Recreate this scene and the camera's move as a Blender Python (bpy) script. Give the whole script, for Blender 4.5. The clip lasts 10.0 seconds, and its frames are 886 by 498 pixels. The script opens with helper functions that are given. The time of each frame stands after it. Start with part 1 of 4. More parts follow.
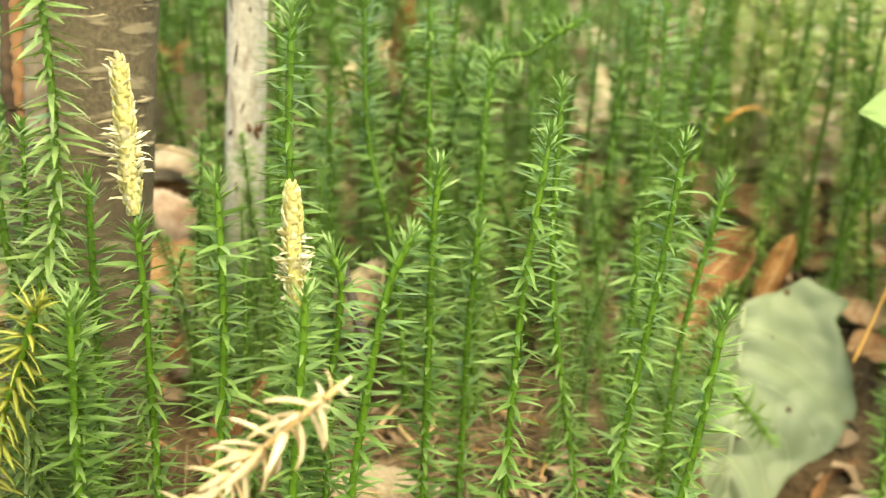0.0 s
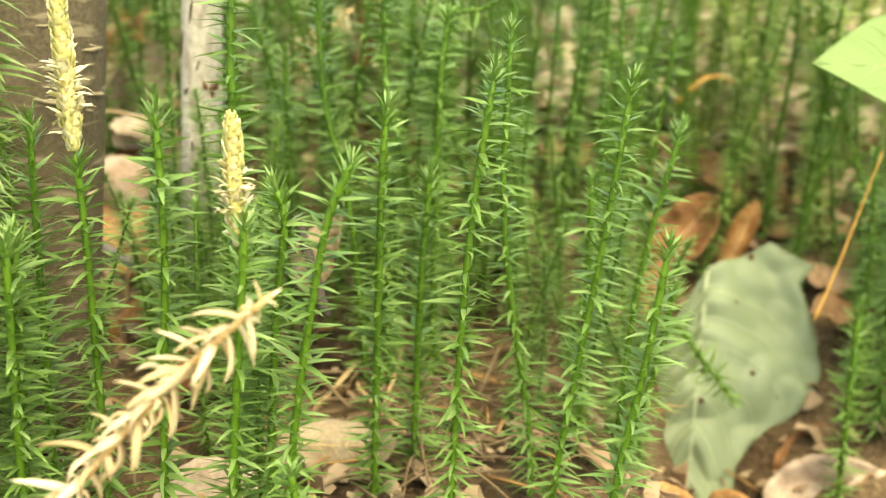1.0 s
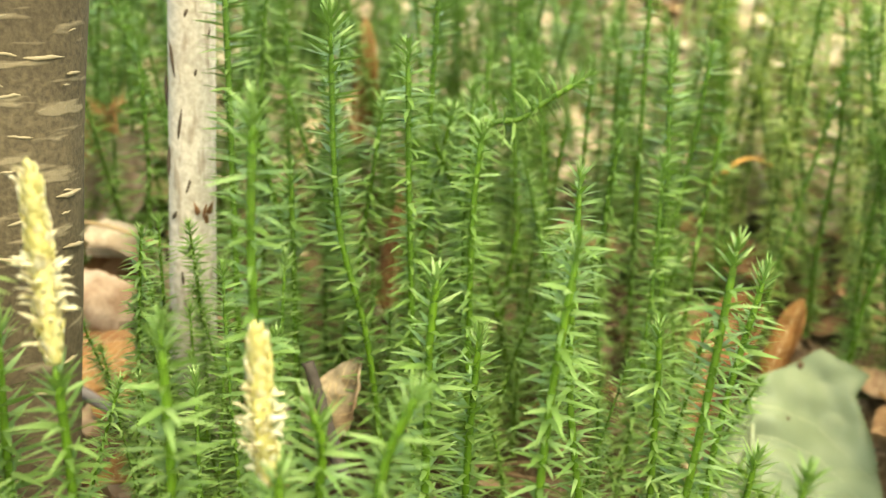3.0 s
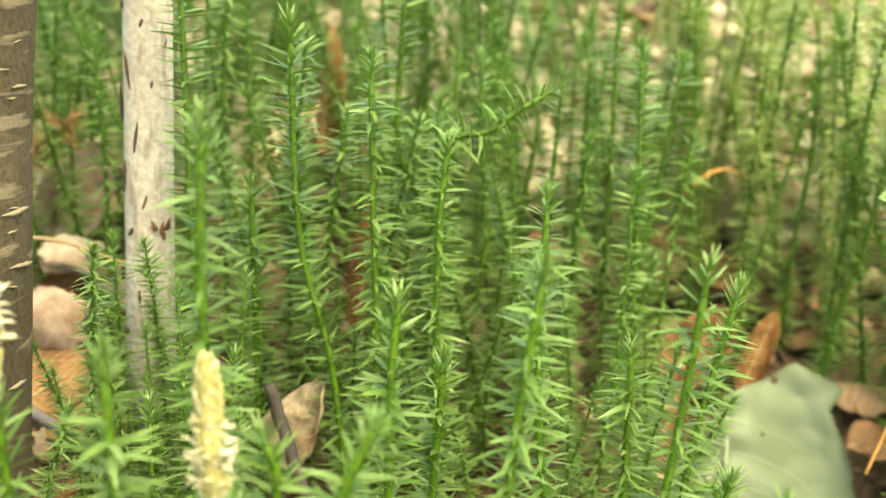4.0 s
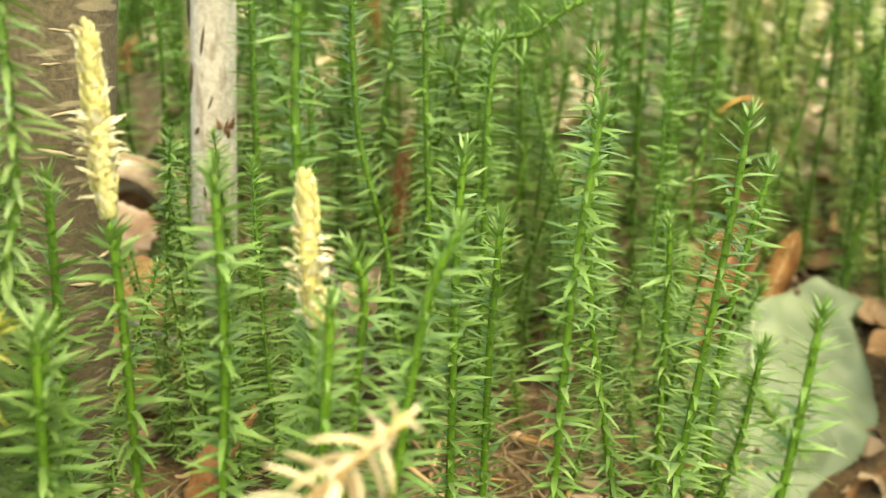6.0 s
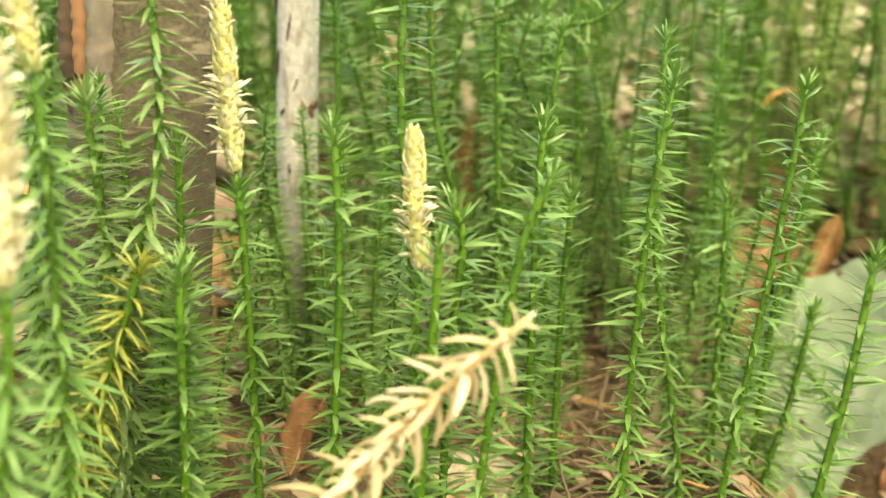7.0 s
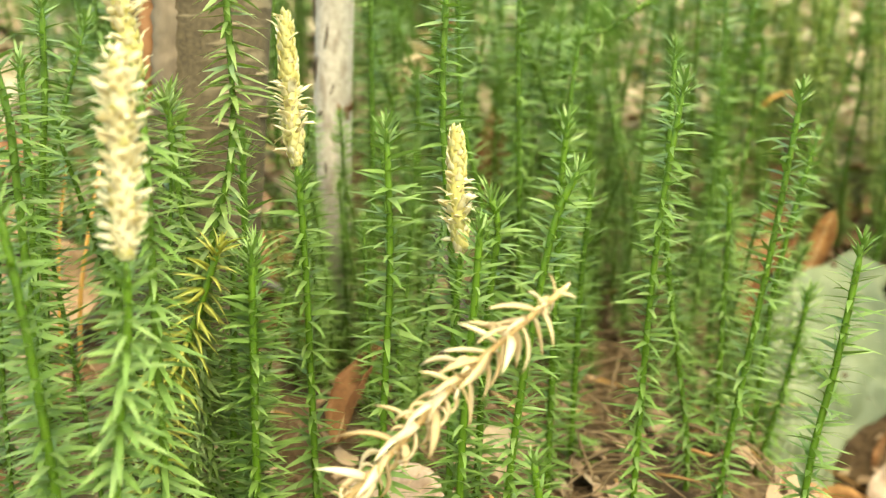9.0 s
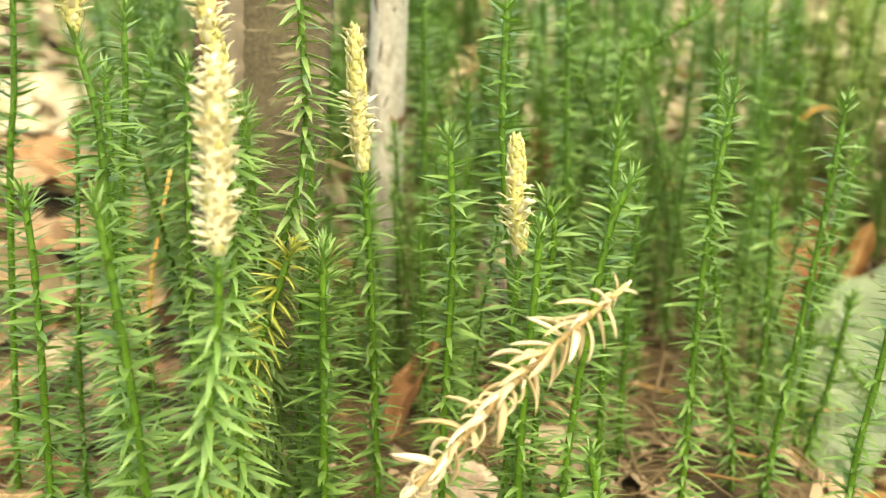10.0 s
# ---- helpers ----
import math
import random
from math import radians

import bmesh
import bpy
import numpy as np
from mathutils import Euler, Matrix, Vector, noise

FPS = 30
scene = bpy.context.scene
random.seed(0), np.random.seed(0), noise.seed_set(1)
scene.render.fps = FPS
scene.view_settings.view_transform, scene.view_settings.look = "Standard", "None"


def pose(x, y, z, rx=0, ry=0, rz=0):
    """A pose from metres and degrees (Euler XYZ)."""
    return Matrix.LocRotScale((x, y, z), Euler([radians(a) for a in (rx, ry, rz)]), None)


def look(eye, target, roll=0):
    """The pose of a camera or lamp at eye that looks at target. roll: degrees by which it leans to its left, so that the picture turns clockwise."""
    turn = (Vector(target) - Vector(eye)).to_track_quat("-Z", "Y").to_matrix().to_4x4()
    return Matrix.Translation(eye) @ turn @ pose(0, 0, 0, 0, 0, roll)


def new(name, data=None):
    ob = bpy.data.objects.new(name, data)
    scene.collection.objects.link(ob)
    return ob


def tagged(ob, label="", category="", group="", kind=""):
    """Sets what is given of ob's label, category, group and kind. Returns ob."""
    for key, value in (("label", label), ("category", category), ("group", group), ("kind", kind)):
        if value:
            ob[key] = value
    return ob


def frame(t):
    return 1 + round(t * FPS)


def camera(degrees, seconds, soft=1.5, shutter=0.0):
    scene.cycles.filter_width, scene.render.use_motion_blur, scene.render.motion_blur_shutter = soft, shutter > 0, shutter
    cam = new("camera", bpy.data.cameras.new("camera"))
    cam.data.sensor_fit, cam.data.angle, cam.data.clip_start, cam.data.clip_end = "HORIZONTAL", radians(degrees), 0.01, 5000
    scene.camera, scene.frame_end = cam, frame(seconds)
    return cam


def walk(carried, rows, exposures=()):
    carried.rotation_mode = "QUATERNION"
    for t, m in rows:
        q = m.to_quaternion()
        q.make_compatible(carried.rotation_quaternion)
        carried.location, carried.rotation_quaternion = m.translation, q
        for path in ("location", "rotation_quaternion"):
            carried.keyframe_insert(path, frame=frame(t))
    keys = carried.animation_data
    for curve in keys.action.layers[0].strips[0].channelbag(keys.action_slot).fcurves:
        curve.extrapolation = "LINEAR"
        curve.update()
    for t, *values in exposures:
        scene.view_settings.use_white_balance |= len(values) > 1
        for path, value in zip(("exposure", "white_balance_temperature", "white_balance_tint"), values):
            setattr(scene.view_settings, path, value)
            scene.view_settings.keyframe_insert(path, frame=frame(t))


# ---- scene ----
cam = camera(43.6, 10.0, soft=1.3)
cam.data.dof.use_dof = True
cam.data.dof.focus_distance = 0.218
cam.data.dof.aperture_fstop = 17.0
PATH = [
    (0, (0.03031, 0.01711, 0.13603), (-0.0131, 1.9508, -0.3728), 1.17),
    (0.5, (0.04007, 0.01662, 0.13073), (0.0104, 1.9524, -0.3710), 1.03),
    (1, (0.03865, 0.01546, 0.12240), (0.0199, 1.9523, -0.3757), 1.00),
    (1.5, (0.03173, 0.02702, 0.12398), (0.0190, 1.9640, -0.3740), 0.99),
    (2, (0.02009, 0.04278, 0.13197), (0.0109, 1.9781, -0.3726), 1.09),
    (2.5, (0.02199, 0.05704, 0.13934), (0.0360, 1.9933, -0.3614), 0.88),
    (3, (0.02014, 0.06438, 0.14478), (0.0730, 2.0039, -0.3403), 0.60),
    (3.2, (0.02120, 0.06745, 0.14506), (0.0842, 2.0074, -0.3372), 0.47),
    (4.3, (0.02251, 0.07237, 0.14534), (0.1272, 2.0131, -0.3265), 0.72),
    (4.5, (0.02214, 0.06934, 0.14292), (0.1244, 2.0095, -0.3319), 0.56),
    (5, (0.01892, 0.06581, 0.13531), (0.1258, 2.0041, -0.3457), 0.66),
    (5.2, (0.01838, 0.06252, 0.13259), (0.1207, 2.0007, -0.3502), 0.55),
    (6.3, (0.00700, 0.04239, 0.12140), (0.0793, 1.9871, -0.3399), 0.14),
    (6.5, (0.00385, 0.03642, 0.11984), (0.0582, 1.9842, -0.3309), 0.15),
    (7, (-0.00120, 0.02745, 0.11772), (0.0406, 1.9758, -0.3319), 0.16),
    (7.5, (-0.00073, 0.02174, 0.11713), (0.0411, 1.9699, -0.3334), 0.15),
    (8, (-0.00621, 0.01325, 0.11519), (0.0374, 1.9622, -0.3317), 0.06),
    (8.5, (-0.00791, 0.00476, 0.11477), (0.0336, 1.9535, -0.3334), 0.01),
    (9, (-0.00951, 0.00166, 0.12015), (0.0343, 1.9511, -0.3247), 0.09),
    (9.5, (-0.01091, -0.00508, 0.12027), (0.0066, 1.9481, -0.3096), 0.07),
    (10, (-0.01667, -0.00934, 0.11950), (-0.0204, 1.9472, -0.2949), 0.08),
]
walk(cam, [(t, look(eye, target, roll)) for t, eye, target, roll in PATH], [(0.0, 2.55, 11200, -5), (10.0, 2.55, 11200, -5)])

# ---- world and light: bright, even shade under a high canopy ----
SUN_UP, SUN_ROUND = 62.0, 150.0
world = bpy.data.worlds.new("sky")
scene.world = world
world.use_nodes = True
wn = world.node_tree.nodes
sky = wn.new("ShaderNodeTexSky")
sky.sky_type = "NISHITA"
sky.sun_disc = False
sky.sun_elevation = radians(SUN_UP)
sky.sun_rotation = radians(SUN_ROUND)
wn["Background"].inputs["Strength"].default_value = 0.15
world.node_tree.links.new(sky.outputs[0], wn["Background"].inputs["Color"])
sun = new("sun", bpy.data.lights.new("sun", "SUN"))
sun.data.energy = 1.3
sun.data.angle = radians(70)
sun.data.color = (1.0, 0.94, 0.82)
away = Vector((math.sin(radians(SUN_ROUND)) * math.cos(radians(SUN_UP)), math.cos(radians(SUN_ROUND)) * math.cos(radians(SUN_UP)), math.sin(radians(SUN_UP))))
sun.matrix_world = look(away * 3, (0, 0, 0))


# ---- materials ----
def material(name, rough=0.6, spec=0.4):
    m = bpy.data.materials.new(name)
    m.use_nodes = True
    n = m.node_tree.nodes
    b = n["Principled BSDF"]
    b.inputs["Roughness"].default_value = rough
    b.inputs["Specular IOR Level"].default_value = spec
    return m, n, m.node_tree.links, b


def ramp(n, stops):
    r = n.new("ShaderNodeValToRGB")
    while len(r.color_ramp.elements) < len(stops):
        r.color_ramp.elements.new(0.5)
    for e, (p, c) in zip(r.color_ramp.elements, stops):
        e.position, e.color = p, (*c, 1)
    return r


def noise_tex(n, l, scale, detail=3.0, stretch=None):
    t = n.new("ShaderNodeTexNoise")
    t.inputs["Scale"].default_value = scale
    t.inputs["Detail"].default_value = detail
    co = n.new("ShaderNodeTexCoord")
    if stretch:
        mp = n.new("ShaderNodeMapping")
        mp.inputs["Scale"].default_value = stretch
        l.new(co.outputs["Object"], mp.inputs["Vector"])
        l.new(mp.outputs[0], t.inputs["Vector"])
    else:
        l.new(co.outputs["Object"], t.inputs["Vector"])
    return t


def mixc(n, l, fac, a, b, blend="MIX"):
    m = n.new("ShaderNodeMix")
    m.data_type, m.blend_type = "RGBA", blend
    for s, v in ((m.inputs[0], fac), (m.inputs[6], a), (m.inputs[7], b)):
        if isinstance(v, (int, float)):
            s.default_value = v
        elif isinstance(v, tuple):
            s.default_value = (*v, 1)
        else:
            l.new(v, s)
    return m.outputs[2]


def bump(n, l, b, height, strength, dist):
    k = n.new("ShaderNodeBump")
    k.inputs["Strength"].default_value, k.inputs["Distance"].default_value = strength, dist
    l.new(height, k.inputs["Height"])
    l.new(k.outputs[0], b.inputs["Normal"])


def see_through(m, n, l, b, colour, share):
    t = n.new("ShaderNodeBsdfTranslucent")
    if isinstance(colour, tuple):
        t.inputs["Color"].default_value = (*colour, 1)
    else:
        l.new(colour, t.inputs["Color"])
    x = n.new("ShaderNodeMixShader")
    x.inputs[0].default_value = share
    l.new(b.outputs[0], x.inputs[1])
    l.new(t.outputs[0], x.inputs[2])
    l.new(x.outputs[0], n["Material Output"].inputs["Surface"])


def foliage(name, dark, mid, light, joined, glow=(0.32, 0.53, 0.07), share=0.44, rough=0.33):
    m, n, l, b = material(name, rough, 0.5)
    if joined:
        rnd = n.new("ShaderNodeNewGeometry").outputs["Random Per Island"]
    else:
        rnd = n.new("ShaderNodeObjectInfo").outputs["Random"]
    r = ramp(n, [(0.0, dark), (0.55, mid), (1.0, light)])
    l.new(rnd, r.inputs[0])
    t = noise_tex(n, l, 90, 2)
    col = mixc(n, l, 0.35, r.outputs[0], mixc(n, l, t.outputs[0], dark, light))
    fine = noise_tex(n, l, 1500, 2)
    col = mixc(n, l, 0.15, col, mixc(n, l, fine.outputs[0], dark, light))
    l.new(col, b.inputs["Base Color"])
    bump(n, l, b, fine.outputs[0], 0.25, 0.0002)
    see_through(m, n, l, b, mixc(n, l, 0.5, col, glow), share)
    return m


G_DARK, G_MID, G_LIGHT = (0.080, 0.178, 0.024), (0.178, 0.322, 0.070), (0.370, 0.515, 0.220)
LEAF = foliage("clubmoss leaf", G_DARK, G_MID, G_LIGHT, False)
LEAVES = foliage("clubmoss leaves", G_DARK, G_MID, G_LIGHT, True)
LEAF_LIME = foliage("pale clubmoss leaf", (0.125, 0.215, 0.036), (0.24, 0.365, 0.105), (0.42, 0.53, 0.28), False, (0.42, 0.58, 0.10))
LEAVES_LIME = foliage("pale clubmoss leaves", (0.125, 0.215, 0.036), (0.24, 0.365, 0.105), (0.42, 0.53, 0.28), True, (0.42, 0.58, 0.10))
OLIVE = foliage("olive clubmoss leaves", (0.22, 0.31, 0.06), (0.38, 0.47, 0.14), (0.54, 0.62, 0.31), True, (0.50, 0.62, 0.16))
YELLOW = foliage("yellowing leaves", (0.28, 0.33, 0.05), (0.44, 0.44, 0.09), (0.60, 0.58, 0.20), True, (0.62, 0.60, 0.14))
TAN = foliage("dead straw leaves", (0.52, 0.34, 0.14), (0.78, 0.61, 0.37), (0.92, 0.82, 0.63), False, (0.9, 0.7, 0.4), 0.25, 0.55)
TANS = foliage("dead brown needles", (0.22, 0.10, 0.03), (0.42, 0.22, 0.08), (0.6, 0.38, 0.16), True, (0.6, 0.3, 0.1), 0.2, 0.6)
CRUMB = foliage("leaf crumbs", (0.12, 0.07, 0.04), (0.30, 0.185, 0.11), (0.48, 0.35, 0.235), True, (0.5, 0.3, 0.15), 0.1, 0.7)
BEIGE = foliage("bleached litter", (0.30, 0.20, 0.12), (0.50, 0.39, 0.27), (0.64, 0.54, 0.41), True, (0.6, 0.45, 0.3), 0.15, 0.75)
SCALE = foliage("cone scale", (0.58, 0.51, 0.16), (0.70, 0.64, 0.28), (0.82, 0.77, 0.48), False, (0.88, 0.78, 0.32), 0.3, 0.6)
SCALE_PALE = foliage("open cone scale", (0.76, 0.66, 0.40), (0.86, 0.79, 0.57), (0.93, 0.89, 0.74), False, (0.97, 0.89, 0.64), 0.42, 0.6)


def plain(name, a, b_, scale=200, rough=0.6, relief=0.0003, stretch=None, spec=0.4):
    m, n, l, b = material(name, rough, spec)
    t = noise_tex(n, l, scale, 4, stretch)
    big = noise_tex(n, l, scale / 9, 2)
    c = mixc(n, l, t.outputs[0], a, b_)
    l.new(mixc(n, l, big.outputs[0], c, a), b.inputs["Base Color"])
    bump(n, l, b, t.outputs[0], 0.5, relief)
    return m


STEM = plain("green stem", (0.050, 0.122, 0.006), (0.118, 0.220, 0.014), 700, 0.5, 0.0005, (1, 1, 0.3))
STEM_TAN = plain("dead stem", (0.42, 0.26, 0.11), (0.64, 0.46, 0.24), 500, 0.7, 0.0003, (3, 3, 0.6))
STRAW = plain("dry straw", (0.30, 0.195, 0.10), (0.52, 0.385, 0.22), 400, 0.7)
RUNNER = plain("dry runner", (0.11, 0.07, 0.037), (0.27, 0.185, 0.105), 400, 0.8)
NEEDLE = plain("orange needle", (0.55, 0.27, 0.07), (0.72, 0.42, 0.15), 400, 0.6)
TWIG = plain("dark twig bark", (0.02, 0.015, 0.012), (0.13, 0.105, 0.09), 600, 0.85, 0.0006)
STICK = plain("grey stick", (0.15, 0.125, 0.12), (0.30, 0.27, 0.27), 400, 0.8)
WOUND = plain("rotten orange wood", (0.20, 0.085, 0.035), (0.38, 0.18, 0.09), 300, 0.8, 0.0006, (1, 1, 0.2))
BARK_TAN = plain("weathered tan bark", (0.08, 0.055, 0.035), (0.40, 0.32, 0.25), 260, 0.9, 0.0010, (1, 1, 0.45))
WOUND_DARK = plain("dark wood lip", (0.04, 0.022, 0.012), (0.16, 0.085, 0.045), 300, 0.85, 0.0006, (1, 1, 0.2))


def bark(name, low, high, mark, scale, grain=(0.45, 0.45, 2.2)):
    m, n, l, b = material(name, 0.8, 0.25)
    t = noise_tex(n, l, scale, 5)
    r = ramp(n, [(0.3, low), (0.7, high)])
    l.new(t.outputs[0], r.inputs[0])
    big = noise_tex(n, l, 45, 3)
    rb = ramp(n, [(0.32, (0.62, 0.60, 0.56)), (0.66, (1.0, 0.98, 0.95))])
    l.new(big.outputs[0], rb.inputs[0])
    c = mixc(n, l, 1.0, r.outputs[0], rb.outputs[0], "MULTIPLY")
    v = noise_tex(n, l, 160, 2, grain)
    rv = ramp(n, [(0.57, (0, 0, 0)), (0.66, (0.6, 0.6, 0.6))])
    l.new(v.outputs[0], rv.inputs[0])
    l.new(mixc(n, l, rv.outputs[0], c, mark), b.inputs["Base Color"])
    a = n.new("ShaderNodeMath")
    a.operation = "ADD"
    l.new(t.outputs[0], a.inputs[0])
    l.new(rv.outputs[0], a.inputs[1])
    bump(n, l, b, a.outputs[0], 0.4, 0.0006)
    return m


BARK_DARK = bark("brown cherry bark", (0.053, 0.040, 0.025), (0.112, 0.086, 0.054), (0.24, 0.19, 0.125), 900)
BARK_PALE = bark("pale grey bark", (0.42, 0.37, 0.325), (0.66, 0.60, 0.545), (0.22, 0.16, 0.12), 700, (2.0, 2.0, 0.5))


def dead_leaf_material(name, stops, rough=0.75):
    m, n, l, b = material(name, rough, 0.35)
    o = n.new("ShaderNodeObjectInfo")
    r = ramp(n, stops)
    l.new(o.outputs["Random"], r.inputs[0])
    t = noise_tex(n, l, 70, 4)
    fine = noise_tex(n, l, 900, 3)
    spots = ramp(n, [(0.50, (1, 1, 1)), (0.68, (0.42, 0.30, 0.22))])
    l.new(t.outputs[0], spots.inputs[0])
    c = mixc(n, l, 0.8, r.outputs[0], spots.outputs[0], "MULTIPLY")
    grain = ramp(n, [(0.3, (0.72, 0.70, 0.68)), (0.7, (1, 1, 1))])
    l.new(fine.outputs[0], grain.inputs[0])
    c = mixc(n, l, 1.0, c, grain.outputs[0], "MULTIPLY")
    l.new(c, b.inputs["Base Color"])
    bump(n, l, b, fine.outputs[0], 0.5, 0.0004)
    see_through(m, n, l, b, c, 0.15)
    return m


LITTER = dead_leaf_material("fallen leaf", [(0.0, (0.22, 0.12, 0.06)), (0.25, (0.38, 0.21, 0.11)), (0.5, (0.44, 0.28, 0.18)), (0.75, (0.43, 0.32, 0.21)), (1.0, (0.48, 0.38, 0.27))])
PINK = dead_leaf_material("pinkish brown leaf", [(0.0, (0.56, 0.42, 0.33)), (1.0, (0.64, 0.49, 0.39))])
ORANGE = dead_leaf_material("orange brown leaf", [(0.0, (0.38, 0.185, 0.07)), (1.0, (0.48, 0.26, 0.11))])
RUST = dead_leaf_material("rust brown leaf", [(0.0, (0.27, 0.125, 0.055)), (1.0, (0.33, 0.16, 0.075))])
CREAM = dead_leaf_material("bleached leaf", [(0.0, (0.56, 0.45, 0.34)), (1.0, (0.62, 0.51, 0.40))])
VEIN = plain("dry vein", (0.55, 0.38, 0.20), (0.70, 0.52, 0.32), 300, 0.6)


def green_leaf_material(name, a, b_, glow, share):
    m, n, l, b = material(name, 0.5, 0.4)
    t = noise_tex(n, l, 55, 3)
    fine = noise_tex(n, l, 1200, 3)
    c = mixc(n, l, t.outputs[0], a, b_)
    dots = ramp(n, [(0.71, (1, 1, 1)), (0.77, (0.62, 0.50, 0.32))])
    spot = noise_tex(n, l, 130, 2)
    l.new(spot.outputs[0], dots.inputs[0])
    c = mixc(n, l, 1.0, c, dots.outputs[0], "MULTIPLY")
    l.new(c, b.inputs["Base Color"])
    bump(n, l, b, fine.outputs[0], 0.35, 0.0003)
    see_through(m, n, l, b, glow, share)
    return m


PALE_GREEN = green_leaf_material("pale leaf underside", (0.140, 0.181, 0.102), (0.204, 0.241, 0.156), (0.30, 0.42, 0.20), 0.12)
PALE_VEIN = plain("pale vein", (0.28, 0.32, 0.20), (0.36, 0.40, 0.27), 300, 0.5)
LIME = green_leaf_material("fresh leaf", (0.14, 0.225, 0.068), (0.185, 0.27, 0.095), (0.26, 0.40, 0.13), 0.28)
LIME_VEIN = plain("fresh vein", (0.19, 0.28, 0.10), (0.23, 0.31, 0.12), 300, 0.5)
HOLE = plain("dark blotch", (0.06, 0.03, 0.015), (0.12, 0.07, 0.03), 800, 0.8)


def soil():
    m, n, l, b = material("forest soil", 0.9, 0.2)
    big = noise_tex(n, l, 26, 5)
    r = ramp(n, [(0.32, (0.05, 0.032, 0.02)), (0.46, (0.15, 0.098, 0.056)), (0.62, (0.29, 0.20, 0.12)), (0.8, (0.42, 0.31, 0.195))])
    l.new(big.outputs[0], r.inputs[0])
    fine = noise_tex(n, l, 420, 5)
    rf = ramp(n, [(0.3, (0.5, 0.46, 0.42)), (0.7, (1.0, 1.0, 1.0))])
    l.new(fine.outputs[0], rf.inputs[0])
    l.new(mixc(n, l, 1.0, r.outputs[0], rf.outputs[0], "MULTIPLY"), b.inputs["Base Color"])
    bump(n, l, b, fine.outputs[0], 1.0, 0.006)
    return m


SOIL = soil()


# ---- builders ----
def smooth(x, a, b):
    u = min(1.0, max(0.0, (x - a) / (b - a)))
    return u * u * (3 - 2 * u)


def ground_at(x, y):
    """Height of the forest floor: a mound by the saplings, a dip by the pale leaf, a bank behind."""
    z = 0.014 * smooth(-x, -0.02, 0.05) * smooth(y, 0.22, 0.31) * (1 - 0.4 * smooth(y, 0.36, 0.5)) * (1 - smooth(-x, 0.25, 0.6)) * (1 - smooth(y, 0.8, 1.6))
    z -= 0.03 * smooth(x, 0.07, 0.12) * smooth(y, 0.2, 0.3) * (1 - 0.7 * smooth(y, 0.36, 0.44)) * (1 - smooth(x, 0.3, 0.6)) * (1 - smooth(y, 0.8, 1.6))
    z -= 0.026 * math.exp(-(((x - 0.130) / 0.030) ** 2) - ((y - 0.340) / 0.030) ** 2)
    if y > 0.31:
        z += 1 - math.exp(-0.28 * (y - 0.31))
    return z


def mesh_of(name, verts, faces, mat, soft=True):
    me = bpy.data.meshes.new(name)
    me.from_pydata(verts, [], faces)
    me.materials.append(mat)
    if soft:
        me.polygons.foreach_set("use_smooth", [True] * len(me.polygons))
    me.update()
    return me


def part(name, me, parent=None, label="", kind=""):
    ob = new(name, me)
    if parent:
        ob.parent = parent
    if label or kind:
        tagged(ob, label, kind=kind)
    return ob


def thing(name, at, label, category, group="", kind=""):
    ob = new(name)
    ob.location = at
    ob.empty_display_size = 0.01
    return tagged(ob, label, category, group, kind)


def spline(points, n):
    """n + 1 places along a Catmull-Rom curve through points."""
    p = [Vector(q) for q in points]
    p = [p[0] * 2 - p[1]] + p + [p[-1] * 2 - p[-2]]
    out, k = [], len(p) - 3
    for i in range(n + 1):
        f = i / n * k
        s = min(int(f), k - 1)
        u = f - s
        a, b, c, d = p[s:s + 4]
        out.append(0.5 * (2 * b + (c - a) * u + (2 * a - 5 * b + 4 * c - d) * u * u + (3 * b - 3 * c + d - a) * u ** 3))
    return out


def frame_of(d, spin=0.0):
    """Rotation whose z runs along d."""
    return d.to_track_quat("Z", "Y").to_matrix() @ Matrix.Rotation(spin, 3, "Z")


def tube(points, radii, sides=7, rough=0.0, rng=None):
    verts, faces, n = [], [], len(points)
    for i, p in enumerate(points):
        d = points[min(i + 1, n - 1)] - points[max(i - 1, 0)]
        m = frame_of(d)
        for k in range(sides):
            a = 2 * math.pi * k / sides
            r = radii[i] * (1 + (rng.uniform(-rough, rough) if rng else 0))
            verts.append(p + m @ Vector((r * math.cos(a), r * math.sin(a), 0)))
    for i in range(n - 1):
        for k in range(sides):
            q = (k + 1) % sides
            faces.append((i * sides + k, i * sides + q, (i + 1) * sides + q, (i + 1) * sides + k))
    faces.append(tuple(reversed(range(sides))))
    faces.append(tuple(range((n - 1) * sides, n * sides)))
    return verts, faces


def blade(width, droop, thick=0.08, stations=(0.0, 0.18, 0.48, 0.78, 1.0), shape=(0.60, 1.0, 0.78, 0.31, 0.0), fold=0.16):
    """A keeled, pointed leaf of length 1 along x, arched downwards."""
    verts, faces = [], []
    for s, w in zip(stations[:-1], shape):
        z = -droop * s * s
        h = width * w / 2
        verts += [(s, h, z + fold * h), (s, 0, z), (s, -h, z + fold * h), (s, 0, z - thick * width * (0.5 + 0.5 * w))]
    k = len(stations) - 1
    for i in range(k - 1):
        for j in range(4):
            q = (j + 1) % 4
            faces.append((4 * i + j, 4 * i + 4 + j, 4 * i + 4 + q, 4 * i + q))
    verts.append((1.0, 0, -droop))
    t, e = 4 * k, 4 * (k - 1)
    faces += [(e + j, t, e + (j + 1) % 4) for j in range(4)]
    faces.append((0, 1, 2, 3))
    return np.array(verts), faces


